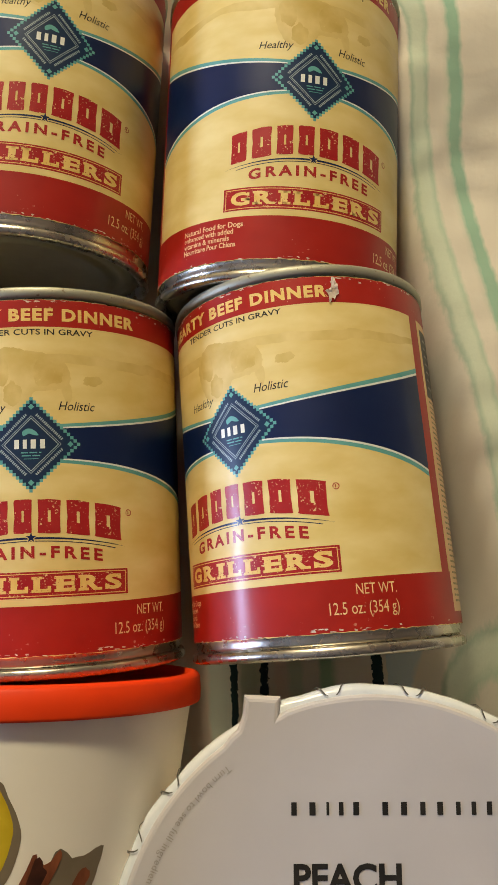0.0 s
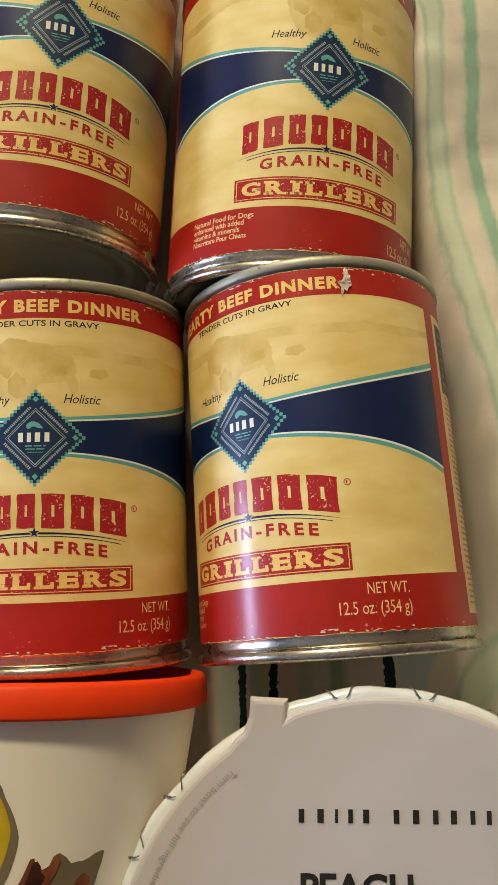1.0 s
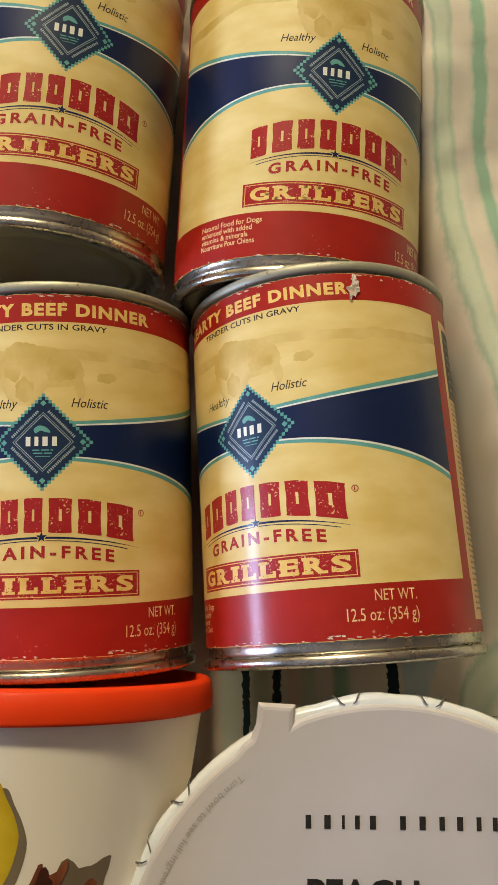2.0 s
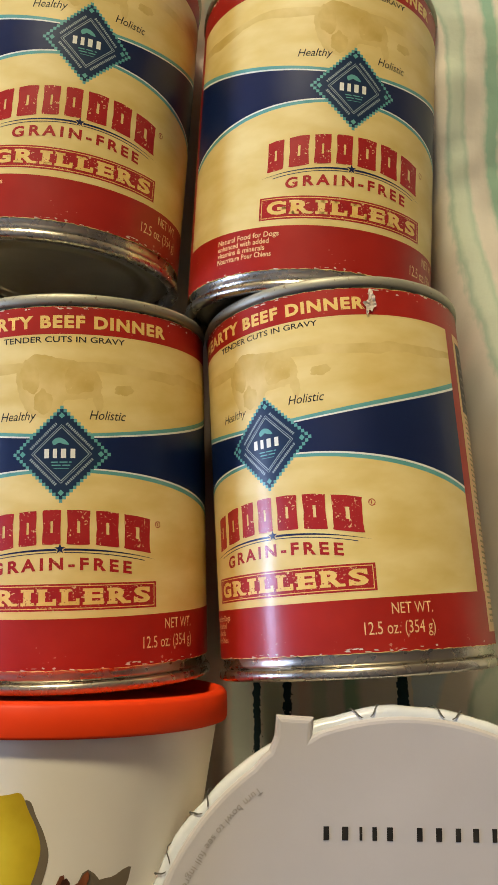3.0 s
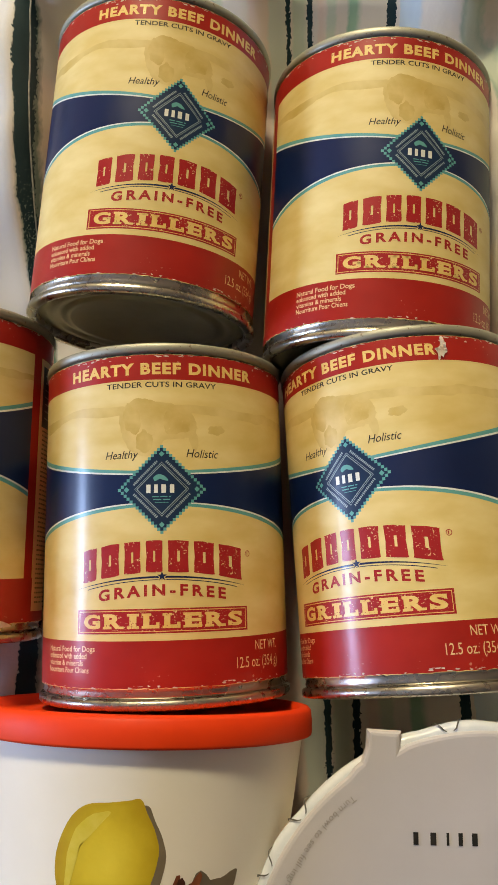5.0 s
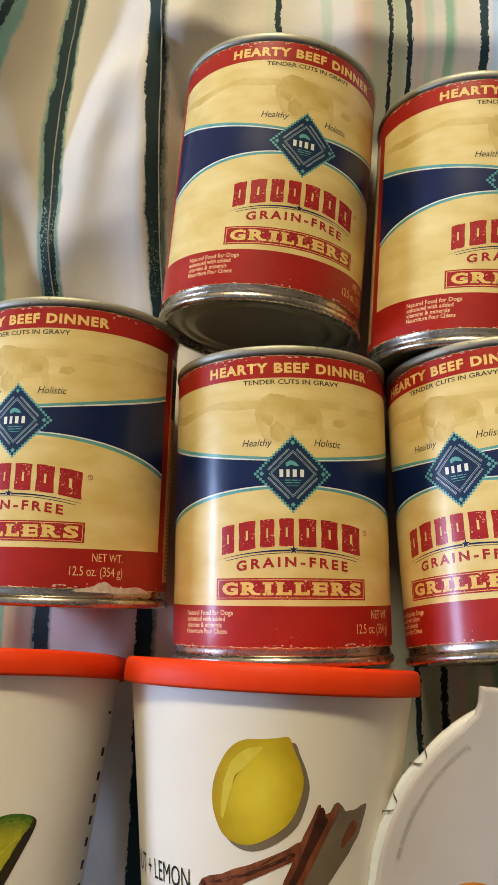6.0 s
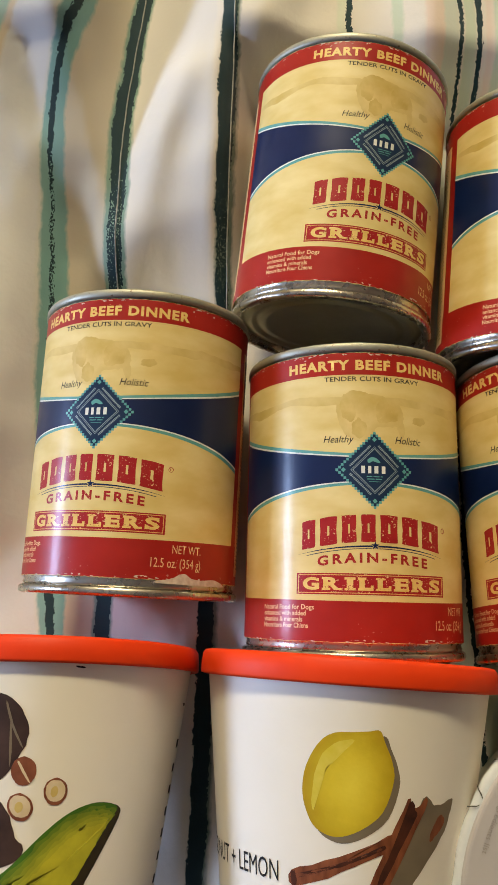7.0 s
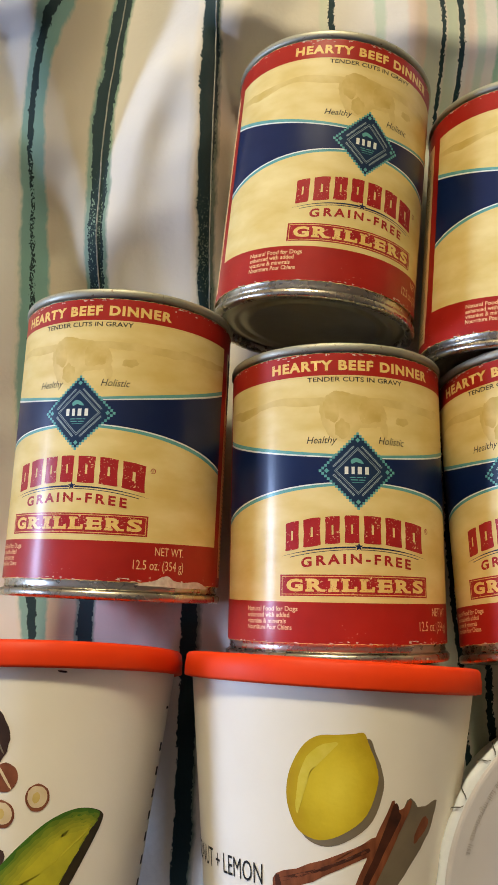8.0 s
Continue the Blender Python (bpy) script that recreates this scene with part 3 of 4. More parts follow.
def bedspread():
    xs = axis_steps(BX0, -0.32, 0.2, BX1, 0.0032, 0.03)
    ys = axis_steps(BY0, -0.16, 0.36, BY1, 0.0032, 0.03)
    # it hangs over the long sides
    cols = [(xs[0], -0.34), (xs[0], -0.2), (xs[0], -0.06)] + [(x, None) for x in xs] + [(xs[-1], -0.06), (xs[-1], -0.2), (xs[-1], -0.34)]
    verts, uvs = [], []
    for x, drop in cols:
        for y in ys:
            out = 0.0 if drop is None else (0.02 + 0.015 * math.sin(y * 23)) * (-1 if x < 0 else 1)
            verts.append((x + out, y, sheet_height(x, y) if drop is None else drop))
            uvs.append(((stripe_u(x + out * 3, y) - U0) / (U1 - U0), y))
    n = len(ys)
    faces = [(i * n + j, (i + 1) * n + j, (i + 1) * n + j + 1, i * n + j + 1) for i in range(len(cols) - 1) for j in range(n - 1)]
    me = mesh_of("bedspread", verts, faces, bedspread_m)
    layer = me.uv_layers.new(name="cloth")
    loops = np.zeros(len(me.loops), dtype=np.int32)
    me.loops.foreach_get("vertex_index", loops)
    layer.data.foreach_set("uv", np.array(uvs, dtype=np.float32)[loops].ravel())
    spread = tagged(new("bedspread", me), "rumpled cream cotton bedspread with brushed green stripes", "bedspread")
    # fine stitched seams that run along some of the stripes
    for u, lo, hi in ((-0.1607, 0.1, 0.35), (-0.1105, 0.09, 0.35)):
        rows = []
        for k in range(int((hi - lo) / 0.002) + 1):
            y = lo + 0.002 * k
            a, b = u - 0.04, u + 0.04
            for _ in range(24):
                m = (a + b) / 2
                a, b = (m, b) if stripe_u(m, y) < u else (a, m)
            x = (a + b) / 2 + 0.00025 * noise.noise(Vector((3.0, y * 90, u * 50)))
            z = max(sheet_height(x + d, y) for d in (-0.002, 0, 0.002))
            rows.append([(x + dx, y, z + dz + (0.0001 if k % 2 else 0.0)) for dx, dz in ((-0.0003, -0.0002), (-0.00012, 0.00028), (0.00012, 0.00028), (0.0003, -0.0002))])
        vs = [p for r in rows for p in r]
        fs = [(4 * k + j, 4 * k + j + 1, 4 * k + j + 5, 4 * k + j + 4) for k in range(len(rows) - 1) for j in range(3)]
        part("seam", mesh_of("seam", vs, fs, thread_m), spread, "fine stitched thread seam")


bedspread()

# ---- the cans ----
LABEL_TOP, LABEL_LOW, PANEL = 39.3, -53.8, 57.5


def red_low(s):
    return -41.3 + 0.0003 * s * s


def navy_top(s):
    return 4.0 + 0.0030 * s * s


def navy_low(s):
    return -3.6 - 0.0028 * s * s


def diamond(size, cx=0.0, cy=0.0, per=6):
    c = [(0, size), (size, 0), (0, -size), (-size, 0)]
    return [(cx + c[i][0] + (c[(i + 1) % 4][0] - c[i][0]) * k / per, cy + c[i][1] + (c[(i + 1) % 4][1] - c[i][1]) * k / per) for i in range(4) for k in range(per)][::-1]


def diamond_ring(outer, inner, per=6):
    a, b = diamond(outer, per=per), diamond(inner, per=per)
    n = len(a)
    return a + b, [(i, (i + 1) % n, n + (i + 1) % n, n + i) for i in range(n)]


def square(cx, cy, half):
    return [(cx, cy + half), (cx - half, cy), (cx, cy - half), (cx + half, cy)], [(0, 1, 2, 3)]


def star_shape(cx, cy, r):
    out = []
    for i in range(10):
        a = math.pi / 2 + math.pi * i / 5
        k = r if i % 2 == 0 else r * 0.4
        out.append((cx + k * math.cos(a), cy + k * math.sin(a)))
    return blob_shape(out, 1)


def arc_line(half, top, arch, thick):
    return grid_shape(-half, half, lambda s: top - arch * s * s - thick * (1 - abs(s / half) ** 1.5), lambda s: top - arch * s * s, 30)


def slab_letters(s0, s1, top, low, arch, widths, gap):
    """A worn wordmark as a row of plain rounded slabs, each with a slot."""
    total = sum(widths) + gap * (len(widths) - 1)
    k, s, shapes = (s1 - s0) / total, s0, []
    for i, w in enumerate(widths):
        a, b = s, s + w * k
        grow = 0.25 * abs((a + b) / 2) / 23
        pts = [(a + 0.5, low - grow), (b - 0.5, low - grow), (b, low + 0.6), (b - 0.15, (low + top) / 2), (b, top - 0.6), (b - 0.6, top), (a + 0.6, top), (a, top - 0.6), (a + 0.15, (low + top) / 2), (a, low + 0.6)]
        outer = rough_outline(pts, 2, 0.07, i + 3)
        mid, n = ((a + b) / 2, (low + top) / 2), len(outer)
        inner = [(mid[0] + (x - mid[0]) * 0.13, mid[1] + (y - mid[1]) * 0.34) for x, y in outer]
        v, f = outer + inner, [(j, (j + 1) % n, n + (j + 1) % n, n + j) for j in range(n)]
        shapes.append(([(x, y - arch * x * x) for x, y in v], f))
        s += (w + gap) * k
    return shapes


def bars(rows, seed=2):
    """Lines of writing too small to read: rows of (s0, s1, h, thickness), broken into words."""
    rng, shapes = random.Random(seed), []
    for s0, s1, h, t in rows:
        s = s0
        while s < s1 - 0.3:
            w = min(rng.uniform(0.8, 2.4), s1 - s)
            shapes.append(grid_shape(s, s + w, h, h + t, 2))
            s += w + 0.4
    return joined(*shapes)


def along_edge(i, r, length, thick):
    """A bar along one side of the diamond, at r from its middle."""
    a = radians(45 + 90 * i)
    cx, cy = r * math.cos(a), r * math.sin(a)
    tx, ty = -math.sin(a), math.cos(a)
    nx, ny = math.cos(a), math.sin(a)
    vs = []
    for k in range(5):
        q = (k / 4 - 0.5) * length
        vs += [(cx + tx * q - nx * thick / 2, cy + ty * q - ny * thick / 2), (cx + tx * q + nx * thick / 2, cy + ty * q + ny * thick / 2)]
    return vs, [(2 * k, 2 * k + 1, 2 * k + 3, 2 * k + 2) for k in range(4)]


def dashes(i, r, length, thick, n, seed):
    rng, out = random.Random(seed), []
    v, f = along_edge(i, r, length, thick)
    a = radians(45 + 90 * i)
    tx, ty = -math.sin(a), math.cos(a)
    for k in range(n):
        q = (k + 0.5 - n / 2) * length / n
        w = length / n * 0.62
        vs, fs = along_edge(i, r, w, thick * rng.uniform(0.8, 1.1))
        out.append(([(x + tx * q, y + ty * q) for x, y in vs], fs))
    return joined(*out)


def chips(where, seed, count, spread, span=(-70, 70)):
    """Small bare spots along an edge of the label."""
    rng, shapes = random.Random(seed), []
    for _ in range(count):
        s = rng.uniform(*span)
        h = where + rng.random() ** 2 * spread
        shapes.append(blob_shape(ellipse(s, h, rng.uniform(0.1, 0.8) ** 1.5 + 0.15, rng.uniform(0.06, 0.26), rng.uniform(-8, 8), 9, 0.35, rng.randint(0, 9999)), 2))
    return joined(*shapes)


def build_can():
    can = new("food_can")
    wall = [(0.0366, 0.0400), (0.0372, 0.0398), (0.0375, 0.0390), (0.0375, 0.0), (0.0375, -0.0540), (0.0371, -0.0549), (0.0375, -0.0557), (0.0371, -0.0564), (0.0368, -0.0566)]
    part("body", lathe("body", wall, tin_m), can, "bare tinplate can wall")
    rim_t = [(0.0352, 0.0398), (0.0352, 0.0424), (0.0357, 0.0429), (0.0372, 0.0430), (0.0382, 0.0427), (0.0385, 0.0420), (0.0385, 0.0404), (0.0380, 0.0399), (0.0368, 0.0398)]
    part("top_rim", lathe("top_rim", rim_t[::-1], rim_m), can, "rolled dull tinplate rim")
    rim_b = [(0.0368, -0.0566), (0.0380, -0.0567), (0.0386, -0.0572), (0.0387, -0.0586), (0.0383, -0.0593), (0.0372, -0.0596), (0.0359, -0.0594), (0.0354, -0.0588), (0.0353, -0.0560)]
    part("bottom_rim", lathe("bottom_rim", rim_b[::-1], tin_m), can, "rolled shiny tinplate rim")
    ring = [(0.0353, 0.0), (0.034, -0.0004), (0.0325, 0.0006), (0.0315, 0.0012), (0.0295, 0.0012), (0.0288, 0.0004), (0.027, 0.0004), (0.0262, 0.0010), (0.024, 0.0010), (0.0232, 0.0004), (0.0, 0.0004)]
    part("top_end", lathe("top_end", [(r, 0.0398 + h) for r, h in ring][::-1], tin_end_m), can, "ringed tinplate lid")
    part("bottom_end", lathe("bottom_end", [(r, -0.0562 - h) for r, h in ring], tin_end_m), can, "ringed tinplate base")
    full = math.pi * 38
    rag = lambda base, amp, seed: (lambda s: base + amp * noise.noise(Vector((s * 0.55, seed, 0))) + amp * 0.5 * noise.noise(Vector((s * 2.1, seed, 5))))
    label = part("label", on_can("label", grid_shape(-full, full, rag(LABEL_LOW, 0.35, 1.0), rag(LABEL_TOP, 0.3, 2.0), 300, 6), cream_m, 0), can, "cream, red and navy paper label")
    put = lambda name, shape, mat, lift, text="": part(name, on_can(name, shape, mat, lift), label, text)
    # red ground: top and low bands all round, side strips between the panels
    put("red_band", grid_shape(-full, full, 31.7, rag(LABEL_TOP - 0.1, 0.3, 2.0), 240, 2), red_m, 0.07, "red band with chipped upper edge")
    put("red_band", grid_shape(-full, full, red_low, rag(LABEL_LOW + 0.15, 0.35, 1.0), 240, 3)[0:1] + ([q[::-1] for q in grid_shape(-full, full, 0, 1, 240, 3)[1]],), red_m, 0.07, "red band with chipped lower edge")
    for side in (-1, 1):
        put("side_strip", grid_shape(*sorted((side * PANEL, side * 62.2)), -42, 32, 6), red_m, 0.075, "plain red side strip")
        put("side_panel", grid_shape(*sorted((side * 62.8, side * 118)), -50.5, 31.5, 30), pale_gold_m, 0.11, "cream side panel with fine print")
        rows = [(side * 90 - 25, side * 90 + 25, h, 0.55) for h in np.arange(-48, 24, 1.5)]
        put("fine_print", bars(rows, 8 + side), olive_m, 0.16)
    put("printed_block", grid_shape(64.0, 96.0, 9.0, 29.5, 30), dark_grey_ink_m, 0.24, "dark printed block with faint lines")
    put("block_line", joined(*[grid_shape(66.0, 92.0 - 3 * (k % 3), 12.0 + 2.4 * k, 12.5 + 2.4 * k, 24) for k in range(7)]), grey_ink_m, 0.28)
    # far plain and grazing shapes, faint
    hill = lambda s: 24.2 + 1.3 * noise.noise(Vector((s * 0.06, 3.1, 0))) + 0.5 * noise.noise(Vector((s * 0.3, 9.1, 0)))
    put("printed_hill", grid_shape(-PANEL, PANEL, lambda s: hill(s) - 2.6 - 1.2 * noise.noise(Vector((s * 0.08, 6, 0))), hill, 60), tan_light_m, 0.06)
    mass = [(-12.2, 21.5), (-9.4, 25.2), (-5.6, 26.3), (-0.8, 25.0), (5.0, 24.0), (9.0, 21.4), (10.2, 17.6), (8.4, 15.0), (4.4, 14.2), (0.8, 14.0), (-1.4, 10.4), (-5.0, 9.4), (-9.0, 11.4), (-11.6, 16.0)]
    put("printed_shape", blob_shape(rough_outline(mass, 5, 0.22, 17), 6), tan_light_m, 0.07, "faint tan printed shape")
    for cx, cy, rx, ry, turned_by, lift in ((4.2, 19.0, 4.0, 3.6, -8, 0.076), (-8.6, 20.2, 2.4, 4.4, 12, 0.076), (-5.0, 13.6, 2.4, 3.2, 0, 0.079)):
        put("printed_tone", blob_shape(rough_outline(ellipse(cx, cy, rx, ry, turned_by, 12, 0.16, int(rx * 10)), 4, 0.12, 5), 4), tan_m, lift)
    put("printed_shape", blob_shape(rough_outline(ellipse(9.3, 14.0, 1.3, 3.2, 8, 12, 0.12, 9), 4, 0.1, 8), 3), tan_light_m, 0.073)
    put("printed_shape", blob_shape(rough_outline(ellipse(16.2, 17.2, 3.0, 1.5, 4, 12, 0.2, 7), 4, 0.12, 6), 3), tan_light_m, 0.073)
    # navy sweep and its edging
    put("navy_band", grid_shape(-PANEL, PANEL, navy_low, navy_top, 80, 4), navy_m, 0.085, "navy band sweeping across the label")
    for name, mat, a, b in (("teal_line", teal_m, 0.45, 1.45), ("white_line", white_m, 0.0, 0.5)):
        put(name, grid_shape(-PANEL, PANEL, lambda s: navy_top(s) + a * (0.75 + abs(s) / 90), lambda s: navy_top(s) + b * (0.75 + abs(s) / 90), 80), mat, 0.1)
        put(name, grid_shape(-PANEL, PANEL, lambda s: navy_low(s) - b * (0.75 + abs(s) / 90), lambda s: navy_low(s) - a * (0.75 + abs(s) / 90), 80), mat, 0.1)
    # diamond emblem
    put("emblem", blob_shape(diamond(12.1), 8), emblem_m, 0.16, "navy diamond emblem with checked teal border")
    checks = []
    for i in range(4):
        a, b = [(0, 12.1), (12.1, 0), (0, -12.1), (-12.1, 0)][i], [(12.1, 0), (0, -12.1), (-12.1, 0), (0, 12.1)][i]
        for k in range(14):
            t = k / 14
            x, y = a[0] + (b[0] - a[0]) * t, a[1] + (b[1] - a[1]) * t
            q = 0.43
            checks.append(([(x - q, y - q), (x + q, y - q), (x + q, y + q), (x - q, y + q)], [(0, 1, 2, 3)]))
    put("checked_border", joined(*checks), teal_m, 0.19)
    for cx, cy in ((0, 10.0), (0, -10.0), (10.0, 0), (-10.0, 0)):
        put("corner_mark", square(cx, cy, 0.8), teal_m, 0.21)
    put("emblem_line", joined(diamond_ring(7.7, 7.5), diamond_ring(7.1, 6.8)), dim_white_m, 0.22)
    put("emblem_writing", joined(*[dashes(i, 6.5, 9.6, 0.7, 17, i) for i in range(4)]), dim_white_m, 0.22)
    put("emblem_mark", blob_shape(rough_outline([(-2.3, 3.3), (-0.9, 4.2), (0.8, 3.7), (1.9, 2.4), (0.6, 2.5), (-0.7, 2.9), (-1.9, 2.2)], 3), 2), teal_m, 0.22)
    for lo, hi in ((-4.3, -3.1), (-2.1, -1.1), (-0.1, 1.2), (2.3, 3.5)):
        put("emblem_bar", grid_shape(lo, hi, -1.1, 1.3, 2), white_m, 0.23)
    put("emblem_writing", joined(bars([(-2.6, 2.6, -2.3, 0.3), (-2.4, 2.4, -3.1, 0.3)], 5), grid_shape(-1.9, 1.9, -3.85, -3.7, 2)), teal_m, 0.22)
    # lettering
    put("lettering", fitted(text_shape("HEARTY BEEF DINNER", 0.045, spacing=1.16), -29.4, 29.2, 33.3, 36.8), gold_m, 0.2, "worn gold capitals")
    put("lettering", fitted(text_shape("TENDER CUTS IN GRAVY", 0.012), -16.3, 16.3, 29.5, 31.1), ink_m, 0.15)
    put("lettering", fitted(text_shape("Healthy", 0.0, 0.28), -16.5, -6.6, 8.2, 11.2), ink_m, 0.15)
    put("lettering", fitted(text_shape("Holistic", 0.0, 0.28), 7.0, 16.6, 9.0, 11.4), ink_m, 0.15)
    for slab in slab_letters(-23.7, 23.7, -14.3, -22.9, 0.0042, [5.0, 6.0, 5.0, 5.0, 6.2, 6.4, 8.0], 1.6):
        put("wordmark_slab", slab, worn_red_m, 0.2, "worn red slab of the wordmark")
    ring_o, ring_i = ellipse(26.2, -18.0, 0.9, 0.9, 0, 16), ellipse(26.2, -18.0, 0.68, 0.68, 0, 16)
    put("wordmark_ring", (ring_o + ring_i + [(25.95, -18.4), (26.2, -18.4), (26.2, -17.55), (25.95, -17.55)], [(k, (k + 1) % 16, 16 + (k + 1) % 16, 16 + k) for k in range(16)] + [(32, 33, 34, 35)]), worn_red_m, 0.15)
    put("arc_line", joined(arc_line(25.6, -24.0, 0.0048, 0.55)), navy_m, 0.14)
    put("arc_line", grid_shape(-22, 22, lambda s: -25.1 - 0.0048 * s * s, lambda s: -24.9 - 0.0048 * s * s, 30), navy_m, 0.14)
    put("star", joined(star_shape(0, -24.1, 2.0)), cream_m, 0.16)
    put("star", joined(star_shape(0, -24.1, 1.45)), navy_m, 0.2)
    put("lettering", fitted(text_shape("GRAIN-FREE", 0.035, spacing=1.42), -18.3, 18.3, -29.4, -26.2, 0.0040), worn_red_m, 0.2)
    put("title_box", joined(grid_shape(-25.5, 25.6, -39.35, -32.75, 36)), worn_red_m, 0.12, "worn red title box")
    for a, b, lo, hi in ((-24.9, 25.0, -33.4, -33.2), (-24.9, 25.0, -38.9, -38.7)):
        put("box_line", grid_shape(a, b, lo, hi, 36), gold_m, 0.15)
    for s in (-24.9, 24.8):
        put("box_line", grid_shape(s, s + 0.2, -38.9, -33.2, 2), gold_m, 0.15)
    serif = {"G": [(0.72, 1.0, 0.34, 0.5)], "R": [(-0.08, 0.42, 0, 0.17), (0.62, 1.08, 0, 0.17), (-0.08, 0.2, 0.83, 1)], "I": [(-0.35, 1.35, 0, 0.18), (-0.35, 1.35, 0.82, 1)], "L": [(-0.1, 0.5, 0.83, 1), (-0.1, 0.2, 0, 0.17), (0.8, 1.0, 0, 0.4)], "E": [(-0.1, 0.2, 0, 0.17), (-0.1, 0.2, 0.83, 1), (0.82, 1.0, 0, 0.36), (0.8, 0.98, 0.66, 1)], "S": [(0.0, 0.16, 0.02, 0.34), (0.8, 0.96, 0.66, 0.98)]}
    s = -23.3
    for letter, wide in zip("GRILLERS", (5.6, 5.4, 2.0, 4.4, 4.4, 4.7, 5.4, 4.8)):
        s += 0.75 if letter == "I" else 0.0
        shape = fitted(text_shape(letter, 0.045), s, s + wide, -38.0, -34.0)
        feet = [grid_shape(s + wide * a, s + wide * b, -38.0 + 4 * c, -38.0 + 4 * d, 1) for a, b, c, d in serif[letter]]
        put("letter", joined(shape, *feet), gold_m, 0.24)
        s += wide + (1.85 if letter == "I" else 1.28)
    for k, (t, right) in enumerate((("Natural Food for Dogs", -19.4), ("enhanced with added", -22.2), ("vitamins & minerals", -23.4), ("Nourriture Pour Chiens", -21.4))):
        put("lettering", on_line(t, -39.5, right, -44.0 - 1.9 * k, 1.5, 0.015), pale_gold_m, 0.15)
    put("lettering", on_line("NET WT.", 28.6, 39.4, -45.0, 2.6), pale_gold_m, 0.15)
    put("lettering", on_line("12.5 oz. (354 g)", 21.6, 39.6, -49.6, 2.9), pale_gold_m, 0.15)
    put("paper_chip", joined(chips(38.6, 4, 50, 0.7, (-60, 60)), chips(37.6, 14, 6, 1.2, (-55, 55)), chips(-53.6, 6, 26, 1.0, (-60, 60))), chip_m, 0.22)["kind"] = "stuff"
    return can


template = build_can()
CANS = [  # place, axis tilt, yaw, roll about the axis, what sets it apart
    (-0.0648, 0.1519, 0.0447, 1.17, -2.95, 17.96, "dented dog food can lying on the bedspread behind another can"),
    (0.0140, 0.1388, 0.0435, 0.86, -2.10, 12.41, "dog food can lying end to end with a torn one"),
    (-0.0571, 0.0327, 0.0456, 0.17, 2.27, 5.14, "dog food can lying against an orange tub lid"),
    (0.0215, 0.0357, 0.0497, -4.94, 4.08, -36.23, "dog food can with a torn label, rolled to one side"),
    (-0.1362, 0.0480, 0.0447, 0.79, 0.72, -13.77, "dog food can lying alone on the striped bedspread"),
]


def can_pose(x, y, z, tilt, yaw, roll):
    return pose(x, y, z) @ pose(0, 0, 0, 0, 0, yaw) @ pose(0, 0, 0, tilt, 0, 0) @ pose(0, 0, 0, 0, roll, 0)


cans = []
for i, (x, y, z, tilt, yaw, roll, words) in enumerate(CANS):
    m = can_pose(x, y, z, tilt, yaw, roll)
    if i == 0:
        can = template
        can.matrix_basis = m
    else:
        can = copy_thing(template, m)
    tagged(can, words, "food can", "cans on the bedspread")
    cans.append(can)


def torn_patch(can):
    """A crumpled tear in the top band, with bare paper fibres."""
    rng = random.Random(5)
    label = next(c for c in can.children if c.name.startswith("label"))
    pts = [(29.3, 31.8), (29.5, 33.6), (28.5, 34.8), (29.6, 35.4), (30.4, 36.6), (30.4, 38.4), (31.3, 38.9), (31.6, 37.6), (32.3, 36.8), (31.9, 35.4), (32.4, 34.2), (31.5, 33.7), (31.0, 32.4), (30.3, 33.0), (29.9, 31.8)]
    v, f = blob_shape(rough_outline(pts, 2, 0.16, 9), 5)
    r = CAN_R
    vs = []
    for s, h in v:
        lift = (0.35 + 0.9 * abs(noise.noise(Vector((s * 0.9, h * 0.9, 3))))) * MM
        vs.append(((r + lift) * math.sin(s * MM / r), h * MM, (r + lift) * math.cos(s * MM / r)))
    part("torn_patch", mesh_of("torn_patch", vs, f, chip_m, False), label, "torn, crumpled bare paper patch")
    rim = ellipse(31.8, 35.2, 3.6, 3.4, 20, 30, 0.03, 4)
    inner = ellipse(31.8, 35.2, 3.4, 3.2, 20, 30, 0.03, 4)
    n = len(rim)
    ring = (rim + inner, [(k, (k + 1) % n, n + (k + 1) % n, n + k) for k in range(n // 2 + 6)])
    part("crease", on_can("crease", ring, worn_red_m, 0.26), label)


torn_patch(cans[3])


def bare_corner(can):
    label = next(c for c in can.children if c.name.startswith("label"))
    pts = [(24, -53.9), (29, -53.0), (31.5, -51.6), (34, -51.4), (36, -52.6), (42, -53.2), (47, -52.6), (52, -54.1)]
    low = [(52, -54.8), (38, -54.9), (24, -54.6)]
    part("torn_edge", on_can("torn_edge", blob_shape(rough_outline(pts + low, 3, 0.08, 3), 4), chip_m, 0.26), label, "torn lower label edge")


bare_corner(cans[4])


